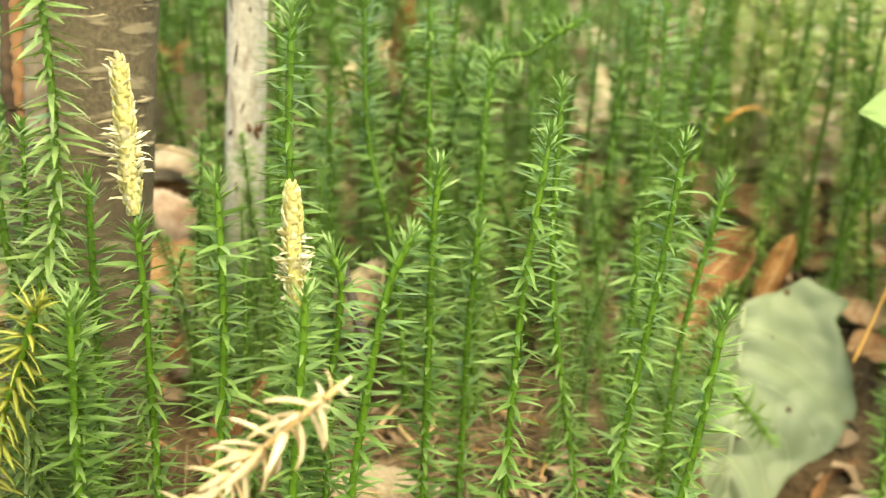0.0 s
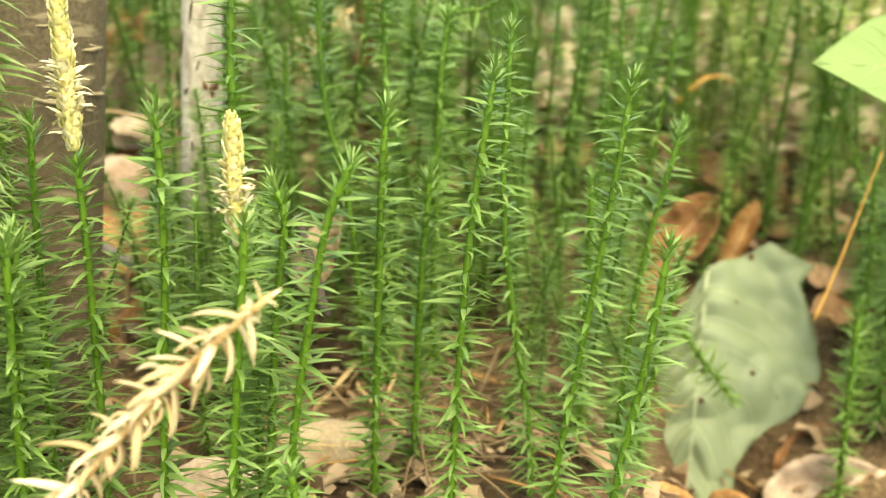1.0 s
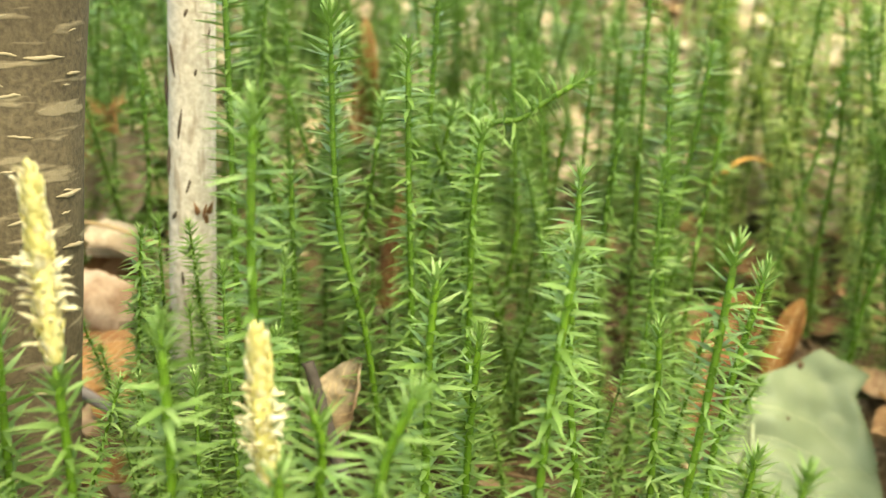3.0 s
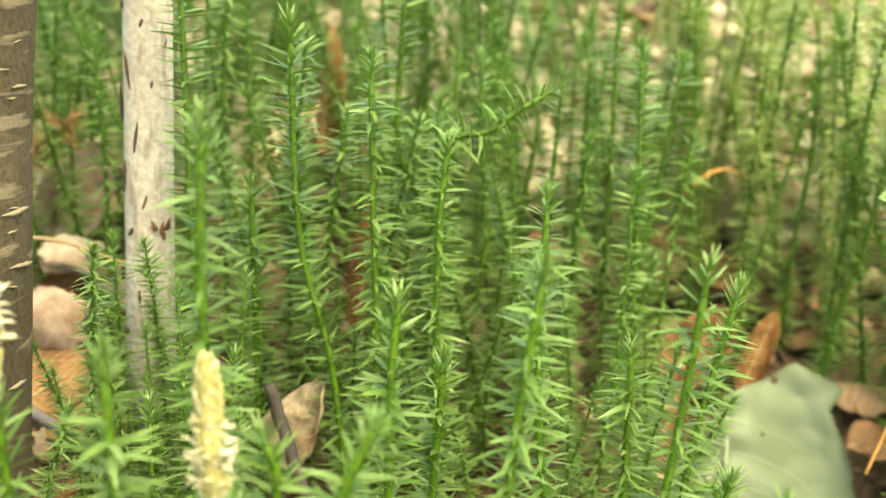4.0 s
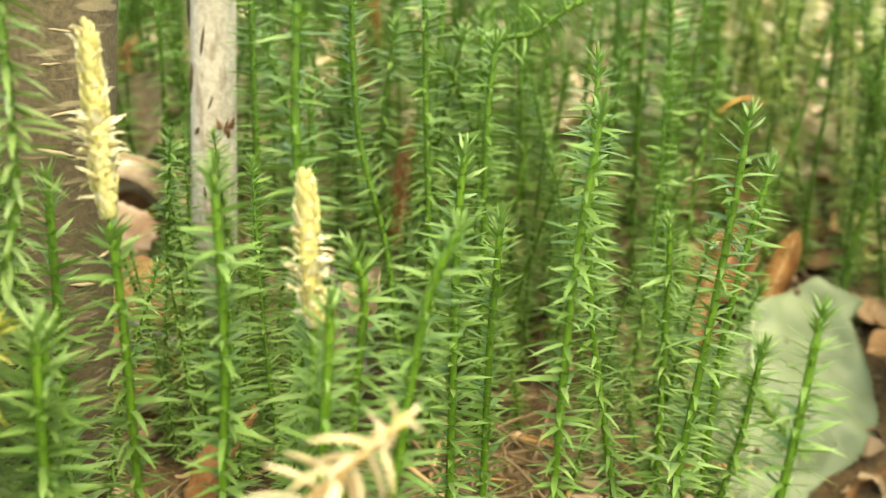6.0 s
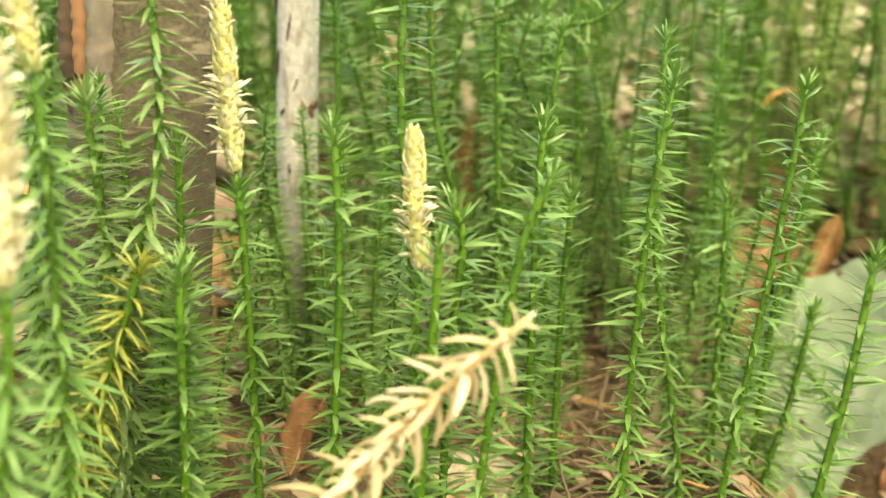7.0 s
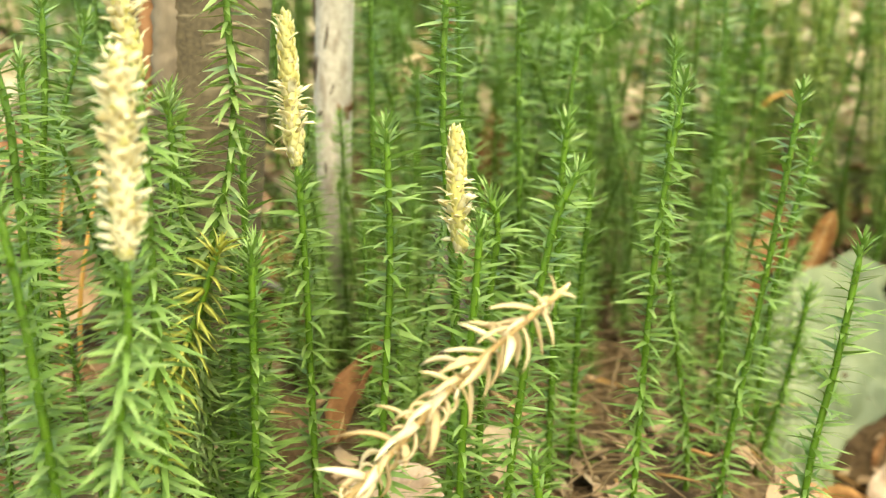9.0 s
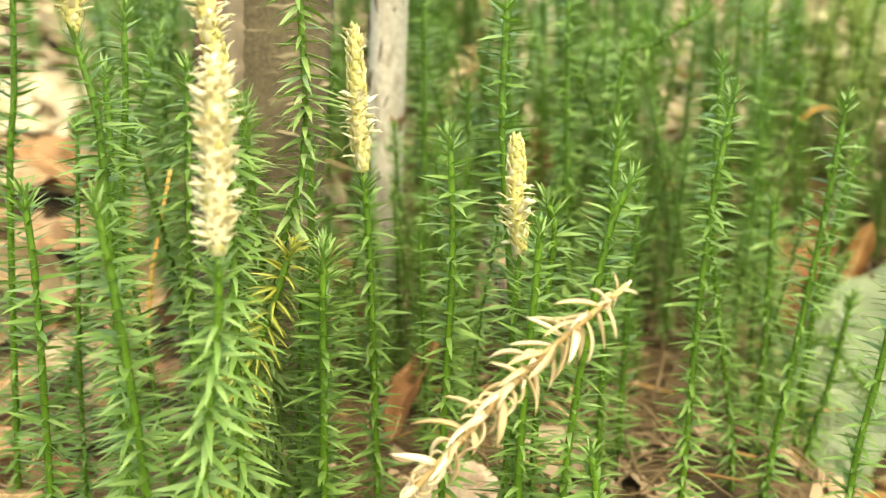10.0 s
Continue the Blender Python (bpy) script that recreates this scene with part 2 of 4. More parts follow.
def join(template, frames):
    """Many copies of a template, one for each (place, 3x3 matrix, scale)."""
    tv, tf = template
    verts, faces = [], []
    for place, m, s in frames:
        base = len(verts)
        w = (tv * s) @ np.array(m).T + np.array(place)
        verts.extend(map(tuple, w))
        faces.extend(tuple(base + i for i in f) for f in tf)
    return verts, faces


BLADES = [blade(w, d, 0.05, (0.0, 0.2, 0.5, 0.8, 1.0), (0.62, 0.96, 0.78, 0.36, 0.0), 0.06) for w, d in ((0.172, 0.08), (0.150, 0.20), (0.178, 0.32), (0.160, -0.02))]
LEAF_MESHES = [mesh_of("leaf", [tuple(v) for v in b[0]], b[1], LEAF, False) for b in BLADES]
PALE_MESHES = [mesh_of("leaf", [tuple(v) for v in b[0]], b[1], LEAF_LIME, False) for b in BLADES]
SLIM = [blade(w, d, 0.05, (0.0, 0.3, 0.72, 1.0), (0.70, 1.0, 0.5, 0.0), 0.06) for w, d in ((0.180, 0.06), (0.16, 0.16), (0.185, 0.24), (0.17, -0.02))]
THIN = blade(0.19, 0.12, stations=(0.0, 0.4, 1.0), shape=(0.7, 1.0, 0.0))


def leaf_frames(curve, rng, length=0.0072, per_mm=2.0, bare=0.0, stop=1.0, ring=7, limp=False):
    """Leaves in loose whorls: bent back low down, spreading above, gathered upwards into a tuft at the tip."""
    lens = [0.0]
    for a, b in zip(curve, curve[1:]):
        lens.append(lens[-1] + (b - a).length)
    total, out = lens[-1], []

    def leaf(s, angle, rise, size):
        seg = 0
        while seg < len(lens) - 2 and lens[seg + 1] < s:
            seg += 1
        p = curve[seg].lerp(curve[seg + 1], (s - lens[seg]) / max(1e-9, lens[seg + 1] - lens[seg]))
        d = (curve[seg + 1] - curve[seg]).normalized()
        m = frame_of(d) @ Matrix.Rotation(angle, 3, "Z") @ Matrix.Rotation(radians(-rise), 3, "Y") @ Matrix.Rotation(rng.gauss(0, 0.35), 3, "X")
        out.append((p + m @ Vector((0.0004, 0, 0)), m, size))

    gap, s = 0.001 * ring / per_mm, bare * total
    lay, turn, wave = rng.uniform(-9, 0) if limp else rng.uniform(4, 15), rng.uniform(0, 6.28), rng.uniform(0, 6.28)
    while s < total * stop:
        tier = lay - 10 * (1 - smooth(s / total, 0.0, 0.6)) + rng.gauss(0, 4)
        for j in range(ring):
            at = min(total, max(0.0, s + gap * rng.gauss(0.25 * math.sin(6.283 * j / ring + wave), 0.16)))
            rest = total - at
            rise = tier + rng.gauss(0, 7)
            size = length * rng.uniform(0.80, 1.10) * (0.94 + 0.09 * math.sin(s * 230 + wave))
            if rest < 0.011:
                rise += (66 - rise) * (1 - rest / 0.011) ** 1.3
                size *= 0.62 + 0.38 * rest / 0.011
            leaf(at, turn + 6.283 * j / ring + rng.gauss(0, 0.13), rise, size)
        turn += 3.1416 / ring + rng.gauss(0, 0.15)
        s += gap * rng.uniform(0.85, 1.15)
    if stop == 1.0:
        for j in range(15):
            leaf(total - 0.0003 * (14 - j), 2.4 * j, 34 + 3.2 * j + rng.gauss(0, 6), length * rng.uniform(0.55, 0.78) * (1 - 0.035 * j))
    return out


def place_pieces(name, meshes, frames, parent, rng, label="", origin=Vector()):
    for p, m, s in frames:
        ob = new(name, rng.choice(meshes))
        ob.parent = parent
        ob.matrix_basis = Matrix.LocRotScale(Vector(p) - origin, m.to_quaternion(), (s, s, s))


# ---- cones ----
def cone_scale(width, flare, ragged):
    """An ovate scale of length 1 along x, cupped, with a drawn-out, ragged tip that flares away from the axis."""
    st = (0.0, 0.3, 0.58, 0.8, 1.0)
    sh = (0.75, 1.0, 0.8 + 0.2 * ragged, 0.30, 0.0)
    verts, faces = blade(width, 0.0, 0.16, st, sh, 0.5)
    for v in verts:
        v[2] += flare * v[0] ** 2.2
        if ragged and 0.5 < v[0] < 0.7:
            v[0] += ragged * 0.22 * (1 if abs(v[1]) > 1e-6 else -0.4)
            v[1] *= 1.15
    return mesh_of("scale", [tuple(v) for v in verts], faces, SCALE_PALE if ragged else SCALE)


SHUT = [cone_scale(0.80, f, r) for f, r in ((0.05, 0.0), (0.10, 0.0), (0.16, 0.0), (0.24, 0.12))]
OPEN = [cone_scale(w, f, r) for w, f, r in ((0.40, 0.25, 0.5), (0.30, 0.40, 0.9), (0.46, 0.15, 0.7), (0.26, 0.5, 0.6))]


def cone_part(parent, foot, tip, origin, rng, radius=0.0016, open_from=0.20, open_to=0.60):
    """A slim cylinder of overlapping scales, blunt at the tip and drawn in at the foot; the ripe ones in the middle stand out in ragged tiers."""
    foot, tip = Vector(foot), Vector(tip)
    side = Vector((rng.uniform(-1, 1), rng.uniform(-1, 1), 0)) * 0.0005
    curve = spline([foot, foot.lerp(tip, 0.5) + side, tip], 28)
    length = (tip - foot).length
    prof = [(0.55 + 0.45 * smooth(i / 28, 0.0, 0.14)) * (1 - 0.22 * smooth(i / 28, 0.5, 0.85)) * (1 - 0.62 * smooth(i / 28, 0.86, 1.0)) for i in range(29)]
    v, f = tube([p - origin for p in curve], [radius * 0.85 * q for q in prof], 9)
    cone = part("cone", mesh_of("cone", v, f, SCALE_PALE if open_to > 1 else SCALE), parent, "ripe cream-coloured spore cone with open scales" if open_to > 1 else "pale yellow upright spore cone")
    step, s, a = 0.00017 if open_to < 1 else 0.00015, 0.0, rng.uniform(0, 6)
    while s < length * 0.99:
        u = s / length
        i = min(27, int(u * 28))
        p = curve[i].lerp(curve[i + 1], u * 28 - i)
        d = (curve[i + 1] - curve[i]).normalized()
        r = radius * prof[i]
        opened = smooth(u, open_from - 0.05, open_from + 0.04) * (1 - smooth(u, open_to - 0.12, open_to + 0.10))
        wide = rng.random() < opened * (0.82 + 0.18 * math.sin(s * 2900)) + 0.06
        lift = rng.gauss(38, 17) if wide else rng.gauss(79, 4)
        m = frame_of(d) @ Matrix.Rotation(a, 3, "Z") @ Matrix.Rotation(radians(-lift), 3, "Y") @ Matrix.Rotation(math.pi + (rng.gauss(0, 0.35) if wide else 0), 3, "X")
        size = (0.0030 * rng.uniform(0.7, 1.25) if wide else 0.0018 * rng.uniform(0.85, 1.15)) * (1 - 0.3 * smooth(u, 0.8, 1.0))
        q = p + (frame_of(d) @ Matrix.Rotation(a, 3, "Z")) @ Vector((r * (0.80 if wide else 0.92), 0, 0))
        ob = new("scale", rng.choice(OPEN if wide else SHUT))
        ob.parent = cone
        ob.matrix_basis = Matrix.LocRotScale(q - origin, m.to_quaternion(), (size, size, size))
        a += 2.39996 + rng.gauss(0, 0.06)
        s += step
    return cone


# ---- clubmoss shoots ----
shoot_rng = random.Random(7)


def clubmoss(tip, mid, low, foot, loose=False, cone=None, yellow=False, label="", ripe=0.55, thick=1.0, lime=False, limp=False):
    rng = random.Random(shoot_rng.random())
    foot = Vector((foot[0], foot[1], ground_at(foot[0], foot[1]) - 0.004))
    ob = thing("clubmoss_shoot", foot, label or ("fertile green clubmoss shoot topped by a yellow cone" if cone else "yellowing clubmoss shoot with limp pointed leaves" if yellow else "upright pale lime-green clubmoss shoot with spreading leaves" if lime else "upright green clubmoss shoot with spreading pointed leaves"), "clubmoss", "clubmoss shoots")
    curve = spline([foot, low, mid, tip], 26)
    n = len(curve)
    v, f = tube([p - foot for p in curve], [(0.00084 - 0.00014 * i / n) * (1 - 0.75 * smooth(i / n, 0.88, 0.98)) for i in range(n)], 7)
    part("stem", mesh_of("stem", v, f, STEM), ob)
    frames = leaf_frames(curve, rng, 0.0081 * rng.uniform(0.92, 1.06) * thick ** 0.7, 3.2 if lime or limp else 2.75 if loose else 3.0, 0.04, limp=lime or limp)
    if yellow:
        frames = leaf_frames(curve, rng, 0.0088, 2.9, 0.04, limp=True)
        v, f = join(BLADES[2], [(p - foot, m, s) for p, m, s in frames])
        part("leaves", mesh_of("leaves", v, f, YELLOW), ob, kind="stuff")
    elif loose:
        if cone:
            frames = [g for g in frames if (g[0] - Vector(tip)).length > 0.002]
        place_pieces("leaf", PALE_MESHES if lime else LEAF_MESHES, frames, ob, rng, origin=foot)
    else:
        v, f = join(BLADES[rng.randrange(4)], [(p - foot, m, s) for p, m, s in frames])
        part("leaves", mesh_of("leaves", v, f, LEAVES_LIME if lime else LEAVES, False), ob, kind="stuff")
    if cone:
        cone_part(ob, tip, cone, foot, rng, 0.0017 if ripe < 1 else 0.0019, 0.20 if ripe < 1 else 0.05, ripe)
    return ob


# ---- broad leaves ----
def broad_leaf(name, length, width, mat, vein_mat, rng, cup=0.2, roll=0.0, arch=0.1, waves=0.04, teeth=14, veins=True, stalk=0.0, belly=0.8, full=0.72, rib=0.009, nu=22, nv=10, outline=None):
    """Meshes of a toothed leaf with its tip along +y, and of its raised veins: (blade, [veins])."""
    seed = rng.uniform(0, 50)

    def place(u, v, lift=0.0):
        w = width / 2 * max(0.0, math.sin(math.pi * min(1.0, u ** belly))) ** full
        if outline:
            k = min(len(outline) - 2, int(u * (len(outline) - 1)))
            s = u * (len(outline) - 1) - k
            near, far_ = outline[k], outline[k + 1]
            w = near[v < 0] + (far_[v < 0] - near[v < 0]) * s
        w *= 1 + 0.05 * noise.noise(Vector((u * 4, seed, v)))
        x, y = v * w, u * length
        if outline:
            y -= float(np.interp(max(0.0, -x), (0.0, 0.021, 0.0370), (-0.0090, 0.0058, -0.0005))) * (1 - u) ** 1.5
        if abs(v) > 0.98:
            x *= 1 + (0.035 if outline else 0.08) * ((u * teeth) % 1.0)
        z = cup * width * (abs(v) ** 1.6) * (w / (width / 2)) + arch * length * (u - 0.5) ** 2
        z += waves * width * noise.noise(Vector((x / width * 3 + seed, y / length * 3, 1.7)))
        if waves > 0.1:
            z += 0.8 * waves * width * (abs(noise.noise(Vector((x / width * 5 + seed, y / length * 6, 4.1)))) - 0.2)
        z += (0.016 if outline else 0.012) * width * math.cos((u - abs(v) * 0.25) * 2 * math.pi * 7) * (1 - abs(v))
        if roll:
            a = roll * (x / (width / 2))
            r = width / 2 / max(abs(roll), 0.05)
            x, z = r * math.sin(a), z + r * (1 - math.cos(a)) * (1 if roll > 0 else -1)
        return Vector((x, y, z + lift))

    verts, faces = [], []
    t = 0.00022
    for side in (t, -t):
        for i in range(nu + 1):
            for j in range(nv + 1):
                verts.append(place(i / nu, 2 * j / nv - 1, side))
    row, half = nv + 1, (nu + 1) * (nv + 1)
    for i in range(nu):
        for j in range(nv):
            a = i * row + j
            faces.append((a, a + 1, a + row + 1, a + row))
            faces.append((half + a, half + a + row, half + a + row + 1, half + a + 1))
        for j, flip in ((0, False), (nv, True)):
            a = i * row + j
            q = (a, a + row, half + a + row, half + a)
            faces.append(q[::-1] if flip else q)
    leaf = mesh_of(name, verts, faces, mat)
    ribs = []
    if veins:
        r = length * rib
        pts = [place(0.02 + 0.95 * i / 12, 0.0, t) for i in range(13)]
        if stalk:
            pts = [Vector((0, -stalk, -0.15 * stalk)), Vector((0, -stalk * 0.5, 0))] + pts
        k = len(pts)
        v, f = tube(pts, [r * (1.15 - 0.9 * i / k) for i in range(k)], 6)
        ribs.append(mesh_of("midrib", v, f, vein_mat))
        for i in range(7 if veins is True else 0):
            for s in (-1, 1):
                u0 = 0.10 + 0.115 * i
                pts = [place(min(0.98, u0 + 0.20 * q + 0.05 * q * q), s * 0.94 * q, t * 1.2) for q in [j / 12 for j in range(13)]]
                v, f = tube(pts, [r * 0.5 * (1 - 0.8 * j / 13) for j in range(13)], 5)
                ribs.append(mesh_of("vein", v, f, vein_mat))
    return leaf, ribs


def put_leaf(name, meshes, m, label, category="leaf", group=""):
    leaf, ribs = meshes
    ob = tagged(new(name, leaf), label, category, group)
    ob.matrix_world = m
    for r in ribs:
        part("midrib" if r.name.startswith("midrib") else "vein", r, ob)
    return ob


def facing(at, along, normal, size=1.0):
    """Pose with y along a direction and z towards a normal."""
    y = Vector(along).normalized()
    z = Vector(normal)
    z = (z - z.dot(y) * y).normalized()
    x = y.cross(z)
    return Matrix.Translation(at) @ Matrix((x, y, z)).transposed().to_4x4() @ Matrix.Scale(size, 4)


# ---- the forest floor ----
def build_ground():
    rng = np.random.default_rng(3)
    k = 150
    side = np.linspace(-1, 1, 2 * k + 1)
    xs = 0.05 + np.sign(side) * (0.55 * np.abs(side) + 40 * np.abs(side) ** 9)
    ys = 0.38 + np.sign(side) * (0.55 * np.abs(side) + 40 * np.abs(side) ** 9)
    verts = []
    for y in ys:
        for x in xs:
            z = ground_at(x, y)
            z += 0.005 * noise.noise(Vector((x * 18, y * 18, 0))) + 0.0025 * noise.noise(Vector((x * 70, y * 70, 3)))
            verts.append((x, y, z - 0.003))
    r = 2 * k + 1
    faces = [(j * r + i, j * r + i + 1, j * r + r + i + 1, j * r + r + i) for j in range(2 * k) for i in range(2 * k)]
    tagged(new("ground", mesh_of("ground", verts, faces, SOIL)), "dark brown forest soil with decaying litter", "ground", kind="structure")


build_ground()


def sapling(name, foot, top, radius, mat, label, rng, flare=1.25, lean=0.002):
    foot, top = Vector(foot), Vector(top)
    n, sides = 110, 44
    verts, faces = [], []
    seed = rng.uniform(0, 30)
    for i in range(n + 1):
        u = (i / n) ** 2
        p = foot.lerp(top, u)
        p.x += lean * math.sin(u * 9 + seed)
        r0 = radius * (1 - 0.35 * u) * (1 + (flare - 1) * math.exp(-u * 30))
        for k in range(sides):
            a = 2 * math.pi * k / sides
            q = Vector((math.cos(a), math.sin(a), 0))
            r = r0 * (1 + 0.035 * noise.noise(q * 1.6 + Vector((0, 0, p.z * 25 + seed))) + 0.010 * noise.noise(q * 6 + Vector((0, 0, p.z * 90))))
            verts.append(p + q * r)
    for i in range(n):
        for k in range(sides):
            q = (k + 1) % sides
            faces.append((i * sides + k, i * sides + q, i * sides + sides + q, i * sides + sides + k))
    faces.append(tuple(range(n * sides, n * sides + sides)))
    ob = thing(name, foot, label, "sapling")
    part("trunk", mesh_of("trunk", [v - foot for v in verts], faces, mat), ob)
    return ob


tree_rng = random.Random(21)
dark = sapling("sapling", (-0.0732, 0.288, -0.014), (0.0338, 0.288, 1.25), 0.0171, BARK_DARK, "young brown-barked tree trunk with pale raised lenticels", tree_rng)
pale = sapling("sapling", (-0.0399, 0.337, 0.001), (0.0165, 0.345, 1.25), 0.0058, BARK_PALE, "thin pale grey sapling trunk with dark cracks", tree_rng, 1.2, 0.0012)


def lenticels(tree, foot, top, radius, count, rng, mat, low, high, tall):
    """Raised corky lips lying across the bark, each a part."""
    for _ in range(count):
        z = rng.uniform(0.05, 0.20)
        u = (z - foot[2]) / (top[2] - foot[2])
        c = Vector(foot).lerp(Vector(top), u)
        r = radius * (1 - 0.35 * u) * 1.0
        r *= 0.985
        a0 = rng.uniform(1.06 * math.pi, 1.94 * math.pi)
        span = low + (high - low) * rng.random() ** 2
        slope, span = rng.gauss(0, 0.12) * span, span / r
        pts = []
        for i in range(7):
            a = a0 + span * (i / 6 - 0.5)
            pts.append(Vector((c.x + r * math.cos(a), c.y + r * math.sin(a), z + rng.gauss(0, 0.00007) + slope * (i / 6 - 0.5))) - Vector(foot))
        v, f = tube(pts, [tall * min(1.0, span * r / 0.006) * (0.2 + math.sin(math.pi * i / 6) * rng.uniform(0.5, 1.0)) for i in range(7)], 5)
        part("lenticel", mesh_of("lenticel", v, f, mat), tree)


LENTICEL = plain("corky lenticel", (0.19, 0.15, 0.095), (0.33, 0.27, 0.18), 900, 0.85)
CRACK = plain("bark crack", (0.05, 0.035, 0.025), (0.14, 0.10, 0.07), 900, 0.9)
lenticels(dark, (-0.0732, 0.288, -0.014), (0.0338, 0.288, 1.25), 0.0171, 90, tree_rng, LENTICEL, 0.0018, 0.0095, 0.00055)


def cracks(tree, foot, top, radius, count, rng):
    for k in range(count):
        z = 0.05 + 0.13 * (k + rng.uniform(-0.3, 0.3)) / count
        u = (z - foot[2]) / (top[2] - foot[2])
        c = Vector(foot).lerp(Vector(top), u)
        r = radius * (1 - 0.35 * u) * 1.0
        a0 = math.pi * (1.05 + 0.9 * ((k * 0.618) % 1.0))
        tilt, size = rng.uniform(-0.3, 0.5), 0.002 + 0.008 * rng.random() ** 2
        pts = []
        for i in range(6):
            a = a0 + tilt * (i / 5 - 0.5)
            pts.append(Vector((c.x + r * math.cos(a), c.y + r * math.sin(a), z + size * (i / 5 - 0.5))) - Vector(foot))
        v, f = tube(pts, [0.00038 * (0.3 + math.sin(math.pi * i / 5)) for i in range(6)], 5)
        part("bark_crack", mesh_of("bark_crack", v, f, CRACK), tree)


cracks(pale, (-0.0399, 0.337, 0.001), (0.0165, 0.345, 1.25), 0.0058, 26, tree_rng)
for k, (dx, dz, size) in enumerate(((0.0006, 0.0000, 0.0048), (0.0018, 0.0012, 0.0040), (-0.0005, 0.0010, 0.0036), (0.0012, -0.0010, 0.0034))):
    v, f = blade(0.42, 0.15, 0.25)
    m = frame_of(Vector((dx * 300, -0.5, 1.0)), 1.2 * k)
    ob = part("bud_scale", mesh_of("bud_scale", [tuple(q) for q in v], f, WOUND), pale, "dry reddish-brown bud scale")
    ob.matrix_basis = Matrix.LocRotScale(Vector((0.0078 + dx, -0.0058, 0.0845 + dz)), (m @ Matrix.Rotation(radians(-90), 3, "Y")).to_quaternion(), (size, size, size))
# the split on the dark trunk: a lip of dead bark round rotten orange wood
for lip, mat, dx, dy, wide, low, tag in (("bark_lip", WOUND_DARK, -0.0150, -0.0085, 0.0036, 0.096, "dark curled bark lip"), ("rotten_wood", WOUND, -0.0118, -0.0122, 0.0030, 0.097, "exposed orange rotten wood"), ("bark_lip", BARK_TAN, -0.0075, -0.0147, 0.0032, 0.089, "pale tan bark edge of the split")):
    pts = spline([(dx + 0.0018 + 0.085 * low, dy - 0.0008, low), (dx + 0.0006 + 0.085 * (low + 0.02), dy - 0.0003, low + 0.02), (dx + 0.085 * (low + 0.045), dy, low + 0.045), (dx + 0.0006 + 0.085 * (low + 0.08), dy, low + 0.08)], 72)
    v, f = tube(pts, [wide * (0.12 + 0.88 * smooth(i, 0, 28)) * (1 - 0.8 * smooth(i, 52, 72)) * (1 + 0.22 * noise.noise(Vector((i * 0.16, dx * 900, 0)))) for i in range(73)], 14, 0.13, tree_rng)
    part(lip, mesh_of(lip, v, f, mat), dark, tag)

# ---- broad green leaves ----
leaf_rng = random.Random(5)
SLAB = [(0.000, 0.0370), (0.004, 0.0315), (0.0085, 0.0360), (0.0105, 0.0385), (0.0135, 0.040), (0.0165, 0.039), (0.0185, 0.031), (0.0180, 0.020), (0.0120, 0.0150), (0.0075, 0.0145), (0.003, 0.008)]
pale_leaf = put_leaf("green_leaf", broad_leaf("green_leaf", 0.094, 0.066, PALE_GREEN, PALE_VEIN, leaf_rng, cup=-0.12, arch=0.16, waves=0.105, teeth=50, rib=0.0062, nu=200, nv=34, outline=SLAB), facing((0.1300, 0.401, 0.024), (-0.014, -0.056, -0.069), (-0.15, -0.8, 0.55)), "pale green fallen leaf with its underside up, propped on litter", "leaf")
skin = [q.co.copy() for q in pale_leaf.data.vertices[:len(pale_leaf.data.vertices) // 2]]
for where, br, flat in (((0.142, 0.375, -0.014), 0.0019, 0.6), ((0.124, 0.370, -0.024), 0.0018, 0.7), ((0.146, 0.405, 0.018), 0.0026, 0.5), ((0.138, 0.392, 0.004), 0.0016, 0.35), ((0.150, 0.372, -0.020), 0.0008, 0.6)):
    c = pale_leaf.matrix_basis.inverted() @ Vector(where)
    c = min(skin, key=lambda q: (q.x - c.x) ** 2 + (q.y - c.y) ** 2)
    v, f = tube([c + Vector((br * (q - 0.5), 0.3 * br * q, 0.0001)) for q in (0, 0.25, 0.5, 0.75, 1)], [br * 0.2, br * flat * 0.8, br * flat, br * flat * 0.7, br * 0.15], 8, 0.25, leaf_rng)
    part("blotch", mesh_of("blotch", [Vector((q.x, q.y, c.z + 0.6 * (q.z - c.z))) for q in v], f, HOLE), pale_leaf, "small dark brown rot spot")
fresh = put_leaf("green_leaf", broad_leaf("green_leaf", 0.055, 0.034, LIME, LIME_VEIN, leaf_rng, cup=0.06, arch=-0.10, waves=0.03, teeth=0.01, stalk=0.05, belly=0.9, full=1.0, nu=34, nv=14), facing((0.186, 0.322, 0.094), (-0.055, -0.012, 0.006), (-0.02, -0.75, 0.66)), "bright fresh green leaf of a low seedling", "leaf")

# ---- fallen leaves ----
litter_rng = random.Random(11)


def fallen(at, along, normal, length, width, mat, label, **shape):
    m = broad_leaf("fallen_leaf", length, width, mat, VEIN, litter_rng, **shape)
    return put_leaf("fallen_leaf", m, facing(at, along, normal), label, "fallen leaf", "fallen leaves")


